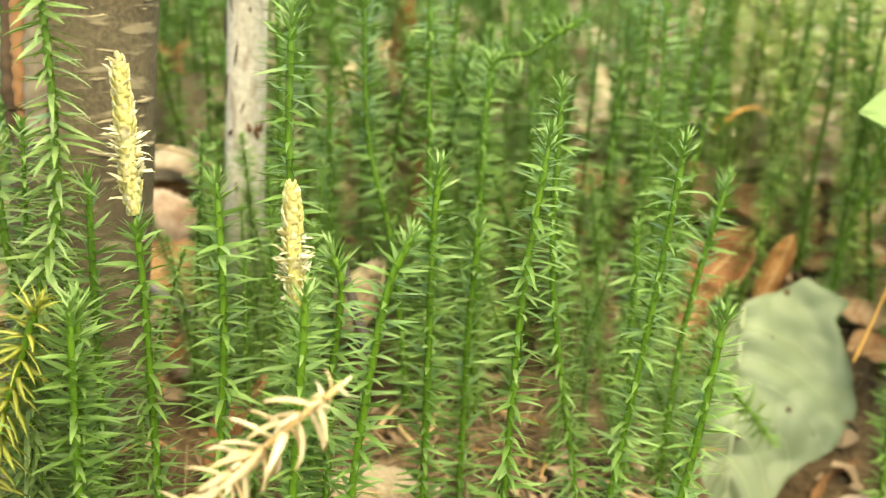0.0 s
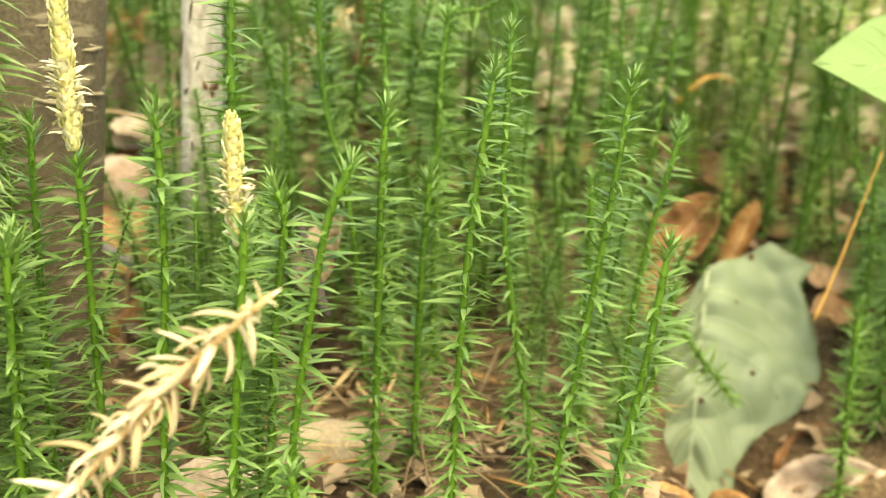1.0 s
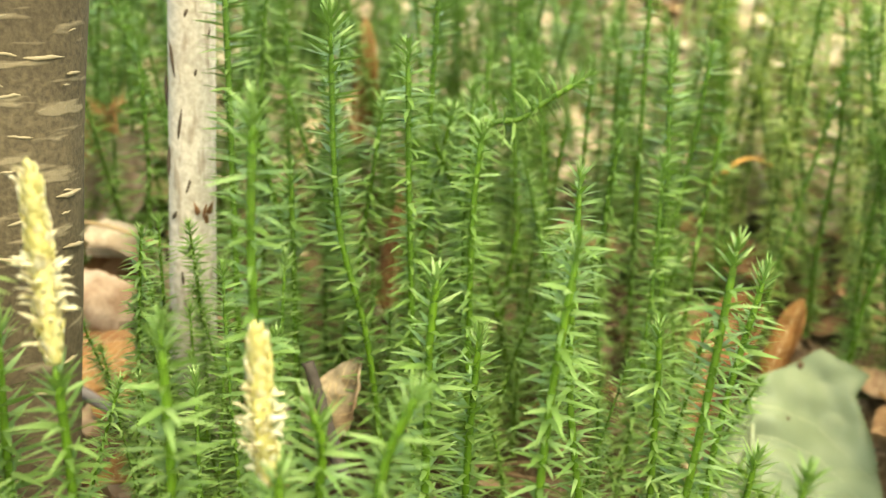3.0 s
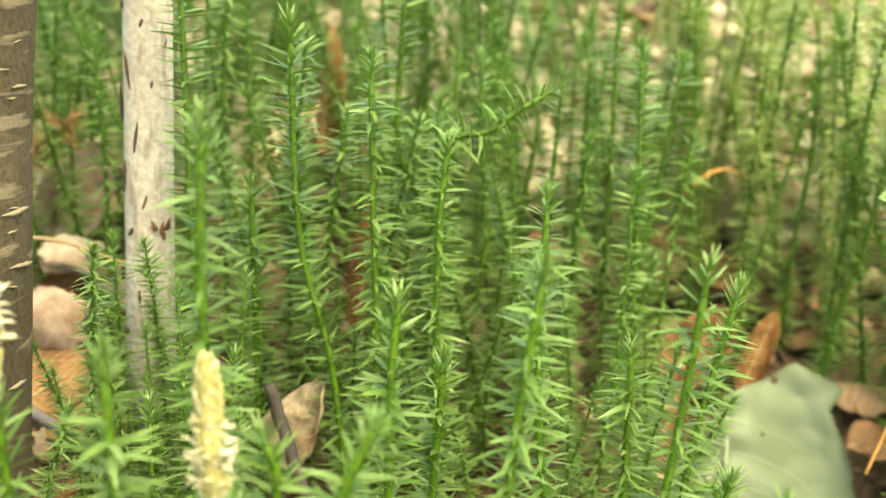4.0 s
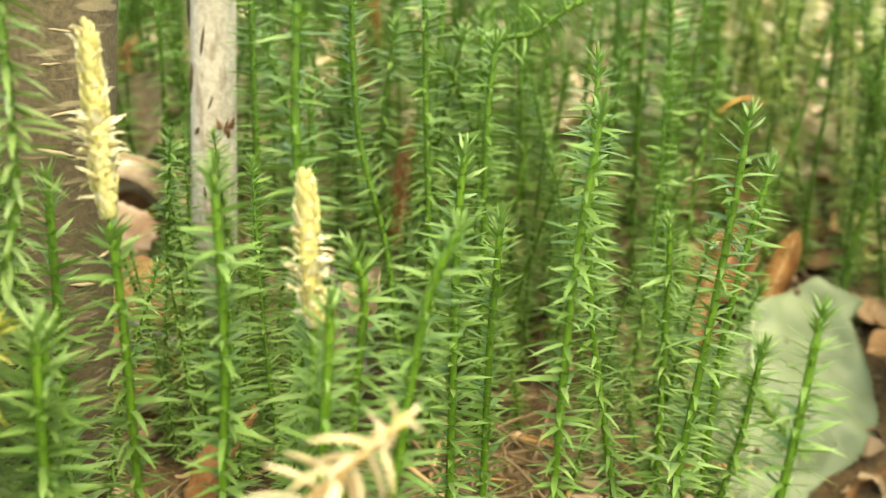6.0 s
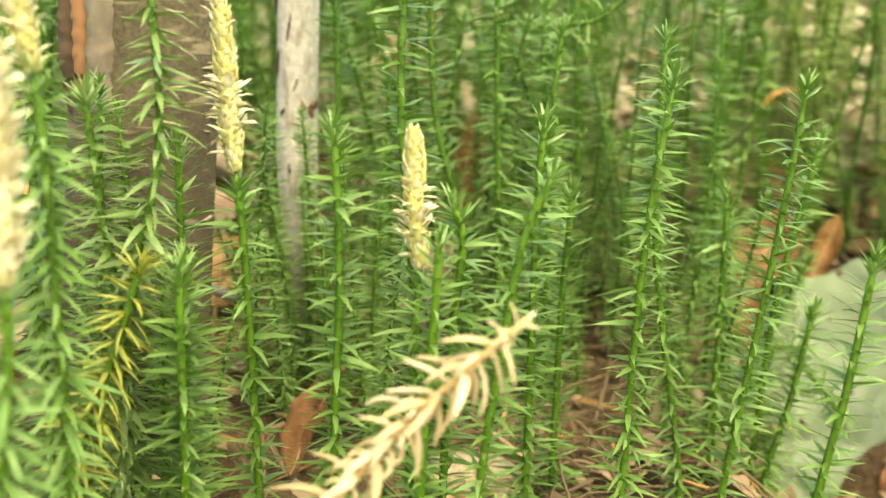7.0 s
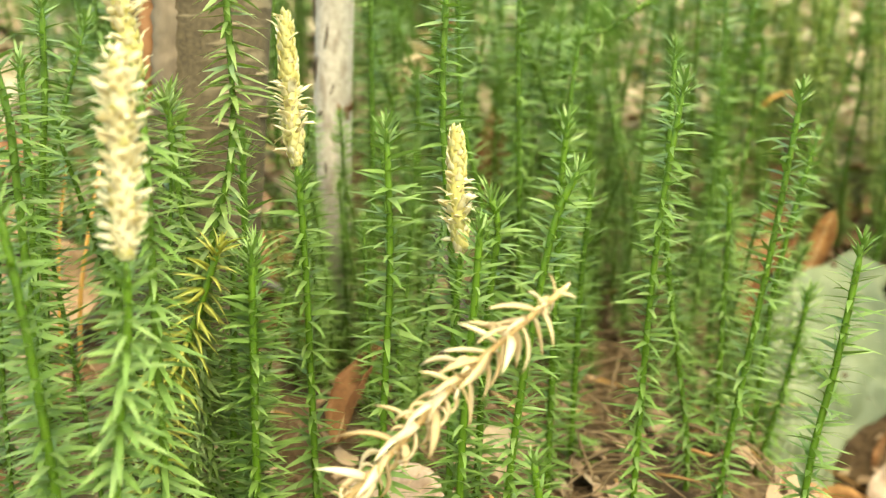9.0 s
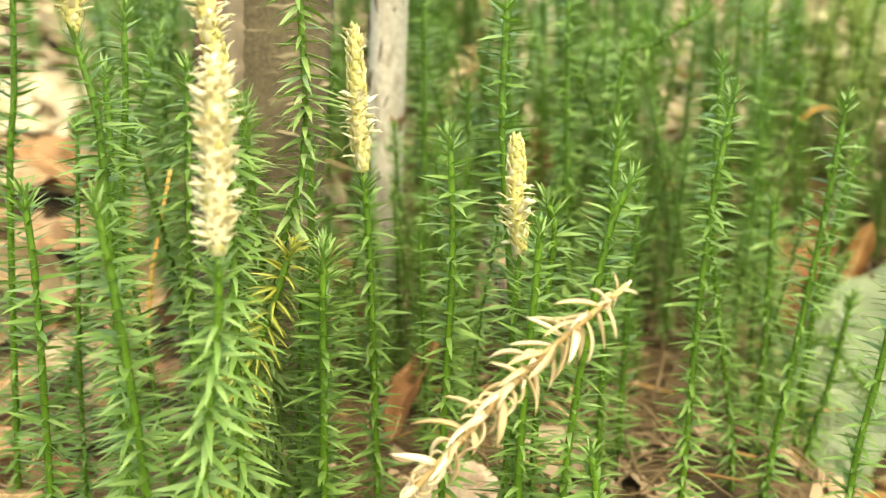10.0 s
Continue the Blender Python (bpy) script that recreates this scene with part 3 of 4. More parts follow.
def scroll(points, radius, low, high, mat, label, taper=0.5):
    """A dead leaf curled round a line: an arc of leaf swept along it, from the angle low to high (0 faces out, 90 up, 180 back)."""
    spine, nu, nv, t = spline(points, 18), 18, 16, 0.0003
    seed, at = litter_rng.uniform(0, 40), Vector(points[0])
    verts, faces = [], []
    for skin in (0.0, t):
        for i, p in enumerate(spine):
            d = (spine[min(i + 1, nu)] - spine[max(i - 1, 0)]).normalized()
            out = Vector((0, -1, 0))
            out = (out - out.dot(d) * d).normalized()
            up = d.cross(out)
            if up.z < 0:
                up = -up
            u = i / nu
            r0 = radius * (1 - taper * abs(2 * u - 1) ** 3)
            for k in range(nv + 1):
                a = radians(low + (high - low) * k / nv)
                r = r0 * (1 + 0.20 * noise.noise(Vector((u * 4, k / nv * 3, seed))) + 0.04 * math.sin(u * 40 + k * 0.5)) - skin
                verts.append(p - at + out * (r * math.cos(a)) + up * (r * math.sin(a)) + d * (0.003 * noise.noise(Vector((k * 0.6, seed, i * 0.05)))))
    row, half = nv + 1, (nu + 1) * (nv + 1)
    for i in range(nu):
        for k in range(nv):
            a = i * row + k
            faces += [(a, a + 1, a + row + 1, a + row), (half + a, half + a + row, half + a + row + 1, half + a + 1)]
        for k in (0, nv):
            a = i * row + k
            faces.append((a, a + row, half + a + row, half + a))
    for k in range(nv):
        for a in (k, nu * row + k):
            faces.append((a, a + 1, half + a + 1, half + a))
    ob = tagged(new("fallen_leaf", mesh_of("fallen_leaf", verts, faces, mat)), label, "fallen leaf", "fallen leaves")
    ob.location = at
    return ob


scroll([(-0.0800, 0.392, 0.0610), (-0.0690, 0.395, 0.0585), (-0.0590, 0.398, 0.0470)], 0.0105, 28, 200, CREAM, "arched bleached dead leaf with a dark hollow beneath", 0.25)
# extra rust sheet lines the same leaf; its colour carries the hollow's shade
scroll([(-0.0800, 0.396, 0.0560), (-0.0690, 0.398, 0.0535), (-0.0580, 0.400, 0.0450)], 0.0100, 95, 265, RUST, "orange-brown lining added inside the bleached leaf, darkened as its shaded hollow", 0.25)
scroll([(-0.0840, 0.384, 0.0480), (-0.0740, 0.383, 0.0485), (-0.0620, 0.382, 0.0440)], 0.0092, -75, 100, PINK, "curled pinkish-brown dead leaf beside the brown trunk", 0.35)
fallen((-0.0900, 0.440, 0.0600), (0.018, 0.0, 0.030), (0.3, -0.9, 0.3), 0.038, 0.024, PINK, "ribbed pinkish-brown dead leaf leaning on moss", roll=0.8, arch=0.2, waves=0.15)
fallen((-0.0840, 0.374, 0.0390), (0.030, -0.002, 0.001), (0.0, -0.7, 0.7), 0.026, 0.012, RUST, "dark brown dead leaf under the curled one", roll=-0.9, arch=0.1)
fallen((-0.0760, 0.356, 0.0340), (0.022, -0.003, 0.009), (0.0, -0.7, 0.7), 0.027, 0.0165, ORANGE, "orange-brown ribbed dead leaf on the soil", roll=-1.1, arch=0.2, waves=0.05, rib=0.012)
fallen((-0.0670, 0.349, 0.0285), (0.019, -0.003, 0.009), (0.0, -0.7, 0.7), 0.024, 0.015, ORANGE, "ribbed tan dead leaf under the orange one", roll=-1.1, arch=0.2, waves=0.05, rib=0.012)
fallen((-0.0620, 0.324, 0.0110), (0.024, -0.006, 0.021), (-0.3, -0.8, 0.5), 0.033, 0.016, ORANGE, "orange-yellow dead leaf among the shoots", roll=-0.6, waves=0.12, teeth=7)
fallen((-0.0040, 0.319, 0.032), (0.013, -0.002, 0.024), (-0.1, -0.8, 0.5), 0.026, 0.014, LITTER, "crumpled orange-tan dead leaf under the shoots", roll=0.6, waves=0.28, teeth=7)
fallen((-0.004, 0.270, 0.006), (0.034, -0.002, 0.001), (-0.1, -0.75, 0.7), 0.030, 0.017, LITTER, "crumpled bleached dead leaf on the soil", waves=0.22, cup=-0.25)
fallen((0.114, 0.413, 0.016), (0.018, 0.002, 0.022), (-0.25, -0.9, 0.3), 0.034, 0.022, RUST, "brown curled dead leaf behind the pale leaf", roll=0.9, waves=0.25, teeth=8, veins="midrib")
fallen((0.140, 0.416, 0.012), (0.014, 0.004, 0.034), (-0.4, -0.9, 0.1), 0.030, 0.013, ORANGE, "upright rust-brown folded dead leaf", roll=1.4, waves=0.15)
fallen((0.140, 0.338, -0.048), (0.026, -0.003, 0.014), (0.1, -0.7, 0.7), 0.040, 0.026, PINK, "pinkish-tan dead leaf under the pale leaf", roll=0.8, waves=0.22, teeth=9)
fallen((0.082, 0.285, -0.020), (0.030, 0.004, -0.006), (0.0, -0.5, 0.9), 0.032, 0.018, ORANGE, "orange-brown dead leaf on the soil", roll=0.8)
fallen((0.106, 0.392, 0.000), (0.010, 0.006, 0.024), (-0.3, -0.8, 0.3), 0.026, 0.012, RUST, "rusty dead leaf leaning on shoots", roll=0.6)
fallen((0.148, 0.352, -0.046), (0.020, 0.010, 0.016), (-0.2, -0.7, 0.6), 0.032, 0.022, RUST, "dark brown curled dead leaf in a hollow", roll=1.0, waves=0.25, teeth=7)
fallen((0.166, 0.362, -0.034), (0.022, 0.004, 0.004), (0.1, -0.6, 0.8), 0.030, 0.022, LITTER, "brown crumpled dead leaf in a hollow", roll=-0.7, waves=0.25, teeth=8)
fallen((0.162, 0.332, -0.044), (0.026, -0.004, 0.010), (-0.1, -0.6, 0.8), 0.034, 0.022, PINK, "torn pinkish-tan dead leaf on the soil", roll=0.6, waves=0.3, teeth=6)
fallen((0.116, 0.330, -0.046), (0.018, -0.010, 0.004), (0.0, -0.6, 0.8), 0.026, 0.018, ORANGE, "orange torn dead leaf under the pale leaf", roll=0.8, waves=0.2, teeth=6)
fallen((-0.030, 0.262, 0.010), (0.012, 0.012, 0.026), (-0.7, -0.6, 0.3), 0.030, 0.010, RUST, "reddish-brown dead leaf standing among shoots", roll=1.2, waves=0.25, veins="midrib")
fallen((-0.028, 0.238, 0.004), (0.026, 0.003, -0.004), (0.0, -0.5, 0.9), 0.032, 0.022, PINK, "pinkish-brown dead leaf on the soil", roll=0.4)
fallen((-0.004, 0.500, 0.078), (0.004, 0.003, 0.042), (0.5, -0.9, 0.1), 0.050, 0.014, ORANGE, "upright orange-brown dead leaf among far shoots", roll=1.2)
fallen((0.012, 0.420, 0.034), (0.006, -0.003, 0.042), (0.4, -0.9, 0.2), 0.046, 0.020, RUST, "reddish-brown dead leaf standing behind shoots", roll=0.9)

# scattered litter: a few leaf forms, laid at random
forms = []
for k in range(6):
    forms.append(broad_leaf("fallen_leaf", 0.045, litter_rng.uniform(0.020, 0.032), LITTER, VEIN, litter_rng, cup=litter_rng.uniform(-0.2, 0.2), roll=(-0.8, 0.4, 0.9, 0.6, -0.4, 1.3)[k], arch=litter_rng.uniform(-0.3, 0.5), waves=litter_rng.uniform(0.16, 0.30), full=1.05, teeth=(9, 12, 7, 16, 8, 11)[k], nu=24, nv=10, veins=True if k < 1 else "midrib"))
spread = []
for k in range(215):
    y = 0.14 + 1.5 * litter_rng.random() ** 1.8
    x = 0.04 + litter_rng.uniform(-1, 1) * (0.16 + 0.5 * y)
    if 0.05 < x < 0.22 and y < 0.43:
        continue
    if -0.10 < x < 0.10 and 0.22 < y < 0.36:
        continue
    a = litter_rng.uniform(0, 6.283)
    tilt = litter_rng.gauss(0, 0.45)
    n = Vector((litter_rng.gauss(0, 0.3), litter_rng.gauss(-0.35, 0.3), 1.0))
    spread.append((x, y, facing((x, y, ground_at(x, y) + 0.004), (math.cos(a), math.sin(a), 0.4 * math.sin(tilt)), n, litter_rng.uniform(0.6, 1.25))))
for k in range(34):
    x, y = litter_rng.uniform(-0.16, -0.015), litter_rng.uniform(0.235, 0.44)
    if x > -0.060 and y > 0.245 or x > -0.085 and y < 0.335:
        continue
    a = litter_rng.uniform(0, 6.283)
    n = Vector((litter_rng.gauss(0, 0.4), litter_rng.gauss(-0.6, 0.35), 1.0))
    spread.append((x, y, facing((x, y, ground_at(x, y) + litter_rng.uniform(0.003, 0.012)), (math.cos(a), math.sin(a), litter_rng.gauss(0, 0.3)), n, litter_rng.uniform(0.42, 0.68))))
for k in range(26):
    x, y = litter_rng.uniform(-0.24, -0.095), litter_rng.uniform(0.30, 0.46)
    a = litter_rng.uniform(0, 6.283)
    n = Vector((litter_rng.gauss(0, 0.35), litter_rng.gauss(-0.7, 0.3), 1.0))
    spread.append((x, y, facing((x, y, ground_at(x, y) + litter_rng.uniform(0.003, 0.012)), (math.cos(a), math.sin(a), litter_rng.gauss(0, 0.3)), n, litter_rng.uniform(0.5, 0.9))))
for k in range(46):
    x, y = litter_rng.uniform(0.168, 0.27), litter_rng.uniform(0.32, 0.52)
    if k > 30:
        x, y = litter_rng.uniform(0.085, 0.17), litter_rng.uniform(0.425, 0.50)
    elif x < 0.182 and y < 0.42:
        continue
    a = litter_rng.uniform(0, 6.283)
    n = Vector((litter_rng.gauss(0, 0.4), litter_rng.gauss(-0.5, 0.35), 1.0))
    spread.append((x, y, facing((x, y, ground_at(x, y) + litter_rng.uniform(0.003, 0.010)), (math.cos(a), math.sin(a), litter_rng.gauss(0, 0.35)), n, litter_rng.uniform(0.45, 0.85))))
for k, (x, y, m) in enumerate(spread):
    put_leaf("fallen_leaf", forms[k % 6], m, "dry brown fallen leaf on the forest floor", "fallen leaf", "fallen leaves")


def strand(name, points, radius, mat, label, category, taper=0.6, rough=0.0, sides=6):
    at = Vector(points[0])
    pts = [p - at for p in spline(points, 14)]
    v, f = tube(pts, [radius * (1 - taper * i / 14) for i in range(15)], sides, rough, litter_rng if rough else None)
    ob = tagged(new(name, mesh_of(name, v, f, mat)), label, category)
    ob.location = at
    return ob


strand("stick", [(-0.072, 0.341, 0.0395), (-0.0581, 0.334, 0.0345), (-0.0450, 0.328, 0.0300)], 0.0017, STICK, "weathered grey stick lying by the trunk", "stick", 0.3, 0.08, 9)
strand("straw", [(-0.0616, 0.338, 0.0190), (-0.0605, 0.340, 0.0300), (-0.0582, 0.342, 0.0425)], 0.0009, STRAW, "thin orange-tan dry straw", "straw")
strand("straw", [(-0.0596, 0.332, 0.0130), (-0.0555, 0.334, 0.0220), (-0.0515, 0.336, 0.0315)], 0.0011, STRAW, "pale split dry straw", "straw", 0.2)
strand("twig", [(0.0042, 0.3046, 0.0282), (-0.0013, 0.3100, 0.0441), (-0.0047, 0.3120, 0.0552)], 0.0017, TWIG, "dark lichen-flecked twig stuck in the litter", "twig", 0.25, 0.25, 9)
strand("bare_runner", [(0.000, 0.297, 0.002), (0.010, 0.312, 0.010), (0.0215, 0.334, 0.018)], 0.0008, STRAW, "bare tan runner arching over the soil", "runner", 0.2, 0.1)
strand("bare_runner", [(0.034, 0.281, -0.004), (0.022, 0.293, 0.004), (0.014, 0.303, 0.007), (0.012, 0.312, 0.006)], 0.0008, STRAW, "bare tan runner across the soil", "runner", 0.2, 0.1)
strand("bare_runner", [(0.020, 0.306, 0.002), (0.024, 0.322, 0.012), (0.023, 0.332, 0.020)], 0.0006, STRAW, "thin brown dry runner", "runner", 0.2, 0.1)
strand("bare_runner", [(0.148, 0.336, 0.020), (0.153, 0.335, 0.037), (0.161, 0.331, 0.073)], 0.00045, NEEDLE, "thin orange leaning grass stalk", "runner", 0.3)
strand("straw", [(-0.0935, 0.265, 0.030), (-0.092, 0.266, 0.052), (-0.0865, 0.270, 0.081)], 0.0007, NEEDLE, "upright orange dry straw", "straw", 0.4)
strand("straw", [(-0.098, 0.265, 0.030), (-0.097, 0.266, 0.060), (-0.0945, 0.270, 0.082)], 0.0006, NEEDLE, "upright orange dry straw", "straw", 0.4)
strand("straw", [(0.124, 0.447, 0.072), (0.132, 0.446, 0.080), (0.139, 0.446, 0.0825), (0.146, 0.446, 0.080)], 0.0010, NEEDLE, "yellow-tan curled grass blade caught on shoots", "straw", 0.5)
strand("straw", [(-0.094, 0.382, 0.072), (-0.072, 0.380, 0.073), (-0.050, 0.378, 0.066)], 0.0007, STRAW, "tan dry straw across the litter", "straw", 0.4)

# loose bits too many to count
bits, rngb = [], random.Random(31)
for _ in range(700):
    y = 0.15 + 0.75 * rngb.random() ** 1.4
    x = 0.04 + rngb.uniform(-1, 1) * (0.14 + 0.4 * y)
    a = rngb.uniform(0, 6.283)
    m = Matrix.Rotation(a, 3, "Z") @ Matrix.Rotation(rngb.gauss(0, 0.25), 3, "Y")
    bits.append(((x, y, ground_at(x, y) + 0.003), m, rngb.uniform(0.010, 0.028)))
v, f = join(blade(0.05, 0.05, 0.6, (0, 0.4, 1.0), (0.8, 1.0, 0.0)), bits)
tagged(new("needle_litter", mesh_of("needle_litter", v, f, TANS)), "scattered brown needles and plant bits", "litter", kind="stuff")


# crumbled leaf bits and fine dry runners over the soil
crumb = []
for _ in range(3000):
    y = 0.15 + 0.8 * rngb.random() ** 1.5
    x = 0.04 + rngb.uniform(-1, 1) * (0.12 + 0.42 * y)
    m = Matrix.Rotation(rngb.uniform(0, 6.283), 3, "Z") @ Matrix.Rotation(rngb.gauss(0, 0.5), 3, "Y") @ Matrix.Rotation(rngb.gauss(0, 0.5), 3, "X")
    crumb.append(((x, y, ground_at(x, y) + 0.002), m, rngb.uniform(0.004, 0.014)))


def shard(rng):
    """A torn scrap of leaf about 1 across: a bent, ragged plate."""
    n = 9
    rim = [(0.5 * rng.uniform(0.45, 1.1), 2 * math.pi * k / n) for k in range(n)]
    bend = rng.uniform(-1.0, 1.0)
    top = [(r * math.cos(a), 0.7 * r * math.sin(a), bend * (r * math.cos(a)) ** 2 + rng.gauss(0, 0.04)) for r, a in rim]
    verts = [(0, 0, 0.03)] + top + [(0, 0, 0.0)] + [(x, y, z - 0.03) for x, y, z in top]
    faces = []
    for k in range(n):
        q = (k + 1) % n
        faces += [(0, 1 + k, 1 + q), (n + 1, n + 2 + q, n + 2 + k), (1 + k, n + 2 + k, n + 2 + q, 1 + q)]
    return np.array(verts), faces


verts, faces = [], []
for k in range(8):
    v, f = join(shard(rngb), crumb[k::8])
    base = len(verts)
    verts += v
    faces += [tuple(base + i for i in q) for q in f]
tagged(new("leaf_crumbs", mesh_of("leaf_crumbs", verts, faces, CRUMB, False)), "crumbled bits of brown dead leaves", "litter", kind="stuff")
for k in range(150):
    y = 0.20 + 0.35 * rngb.random()
    x = 0.03 + rngb.uniform(-1, 1) * (0.06 + 0.3 * y)
    if k % 2:
        x, y = rngb.gauss(0.035, 0.022), rngb.gauss(0.295, 0.028)
    if x > 0.085 and y > 0.29:
        continue
    a, s = rngb.uniform(0, 6.283), rngb.uniform(0.010, 0.030)
    pts = []
    for q in (-1, -0.3, 0.4, 1):
        px, py = x + s * q * math.cos(a) + rngb.gauss(0, 0.003), y + s * q * math.sin(a) + rngb.gauss(0, 0.003)
        pts.append((px, py, ground_at(px, py) + abs(rngb.gauss(0.002, 0.004))))
    tagged(strand("dry_runner", pts, rngb.uniform(0.0003, 0.0006), RUNNER, "thin brown dry runner tangled over the soil", "dry runner", 0.3, 0.0, 5), group="dry runners")


# ---- dead shoots ----
def dead_shoot(points, count, rng, label, meshes, mat, size=0.0082, radius=0.0011, back=(-25, 35), curled=()):
    """A withered stem with loose leaves; back: the range of their angles to it. curled: leaves for its lower part."""
    foot = Vector(points[0])
    ob = thing("dead_shoot", foot, label, "dead shoot")
    curve = spline(points, 30)
    v, f = tube([p - foot for p in curve], [radius * (1 - 0.35 * i / 30) for i in range(31)], 8, 0.1, rng)
    part("stem", mesh_of("stem", v, f, mat), ob)
    a, frames, small = 0.0, [], []
    for i in range(count):
        u = 0.10 + 0.895 * i / (count - 1)
        k = min(29, int(u * 30))
        d = (curve[k + 1] - curve[k]).normalized()
        p = curve[k].lerp(curve[k + 1], u * 30 - k)
        rise = rng.uniform(*back) if u < 0.97 else 45
        spin = Matrix.Rotation(a, 3, "Z")
        m = frame_of(d) @ spin @ Matrix.Rotation(radians(-rise), 3, "Y") @ Matrix.Rotation(rng.gauss(0, 0.4), 3, "X")
        p = p + frame_of(d) @ spin @ Vector((radius * 0.5, 0, 0))
        if curled and rng.random() < 1.45 - 1.5 * u:
            small.append((p, m, size * rng.uniform(0.5, 0.8)))
        else:
            frames.append((p, m, size * rng.uniform(0.75, 1.15) * (1 if u < 0.88 else 0.75 if u < 0.95 else 0.4)))
        a += 2.39996 + rng.gauss(0, 0.3)
    for i in range(count // 3):
        u = rng.uniform(0.1, 0.98)
        k = min(29, int(u * 30))
        d = (curve[k + 1] - curve[k]).normalized()
        m = frame_of(d) @ Matrix.Rotation(rng.uniform(0, 6.283), 3, "Z") @ Matrix.Rotation(radians(-rng.uniform(60, 82)), 3, "Y")
        small.append((curve[k].lerp(curve[k + 1], u * 30 - k), m, size * rng.uniform(0.35, 0.55)))
    place_pieces("leaf", meshes, frames, ob, rng, origin=foot)
    place_pieces("leaf", curled or meshes, small, ob, rng, origin=foot)
    return ob


def tan_leaf(width, droop, twist, curl=0.0):
    """A dry blade, twisted and bent back; curl rolls it up towards its tip."""
    verts, faces = blade(width, 0.0, 0.25, (0.0, 0.12, 0.28, 0.46, 0.64, 0.82, 1.0), (0.7, 0.95, 1.0, 0.88, 0.66, 0.36, 0.0), 0.45)
    for q in verts:
        a = twist * q[0]
        y, z = q[1] * math.cos(a) - q[2] * math.sin(a), q[1] * math.sin(a) + q[2] * math.cos(a)
        x, bend = q[0], (droop + curl) * q[0] + 1e-6
        q[0], q[1], q[2] = x * math.sin(bend) / bend + z * math.sin(bend), y, -x * (1 - math.cos(bend)) / bend + z * math.cos(bend)
    return mesh_of("leaf", [tuple(q) for q in verts], faces, TAN)


TAN_LEAVES = [tan_leaf(w, d, t) for w, d, t in ((0.175, 0.5, 0.3), (0.15, 0.9, -0.5), (0.18, 0.3, 0.6), (0.16, 1.1, 0.4), (0.175, 0.7, -0.4))]
CURLED = [tan_leaf(w, d, t, c) for w, d, t, c in ((0.20, 1.0, 0.3, 1.6), (0.18, 0.9, -0.6, 2.4), (0.22, 1.2, 0.5, 0.9), (0.19, 0.8, 0.2, 2.0))]
dead_shoot([(-0.052, 0.170, -0.003), (-0.030, 0.168, 0.030), (-0.0129, 0.1665, 0.0505), (-0.0010, 0.166, 0.0639), (0.0130, 0.1655, 0.0766)], 88, random.Random(4), "bleached straw-coloured dead clubmoss shoot leaning over", TAN_LEAVES, STEM_TAN, 0.0096, 0.00072, (-42, 6), CURLED)
BROWN_LEAVES = [mesh_of("leaf", [tuple(q) for q in b[0]], b[1], TANS) for b in BLADES]
dead_shoot([(-0.100, 0.420, 0.075), (-0.088, 0.420, 0.090), (-0.073, 0.420, 0.104)], 130, random.Random(8), "brown dead conifer sprig with two rows of needles", BROWN_LEAVES, STEM_TAN, 0.0085, 0.0005)
dead_shoot([(-0.030, 0.422, 0.060), (-0.016, 0.421, 0.088), (0.000, 0.420, 0.106)], 70, random.Random(9), "tan withered clubmoss shoot behind the pale sapling", TAN_LEAVES, STEM_TAN, 0.009, 0.0008)

# ---- clubmoss shoots that stand by themselves ----
clubmoss((-0.0341, 0.2240, 0.0867), (-0.0333, 0.2240, 0.0759), (-0.0326, 0.2240, 0.0551), (-0.0315, 0.2240, -0.0028), loose=True, cone=(-0.0357, 0.2245, 0.1173))
clubmoss((-0.0012, 0.2158, 0.0708), (-0.0023, 0.2158, 0.0554), (-0.0030, 0.2158, 0.0377), (-0.0038, 0.2158, -0.0030), loose=True, cone=(-0.0022, 0.2158, 0.0956))
clubmoss((0.0020, 0.2040, 0.0789), (0.0011, 0.2040, 0.0647), (-0.0011, 0.2040, 0.0358), (-0.0024, 0.2040, -0.0030), loose=True)
clubmoss((0.0048, 0.2200, 0.0814), (0.0064, 0.2200, 0.0735), (0.0042, 0.2200, 0.0518), (0.0016, 0.2200, -0.0030))
clubmoss((-0.0157, 0.2144, 0.0968), (-0.0152, 0.2144, 0.0686), (-0.0169, 0.2144, 0.0339), (-0.0177, 0.2144, -0.0030), loose=True)
clubmoss((0.0209, 0.2072, 0.0891), (0.0155, 0.2072, 0.0747), (0.0093, 0.2072, 0.0345), (0.0066, 0.2072, -0.0030), loose=True)
clubmoss((-0.0036, 0.2280, 0.1261), (-0.0045, 0.2280, 0.0958), (-0.0018, 0.2280, 0.0535), (-0.0001, 0.2280, -0.0028), loose=True)
clubmoss((0.0463, 0.2340, 0.1039), (0.0418, 0.2340, 0.0676), (0.0393, 0.2340, 0.0149), (0.0390, 0.2340, -0.0030), loose=True)
clubmoss((0.0503, 0.2620, 0.1101), (0.0502, 0.2620, 0.0648), (0.0575, 0.2620, 0.0148), (0.0585, 0.2620, -0.0030))
clubmoss((0.0749, 0.2445, 0.1012), (0.0705, 0.2445, 0.0656), (0.0628, 0.2445, 0.0130), (0.0618, 0.2445, -0.0030), loose=True)
clubmoss((0.0943, 0.2870, 0.0851), (0.0880, 0.2870, 0.0567), (0.0850, 0.2870, 0.0358), (0.0820, 0.2870, -0.0092))
clubmoss((0.0785, 0.2138, 0.0737), (0.0754, 0.2138, 0.0492), (0.0714, 0.2138, 0.0256), (0.0693, 0.2138, -0.0030), loose=True)
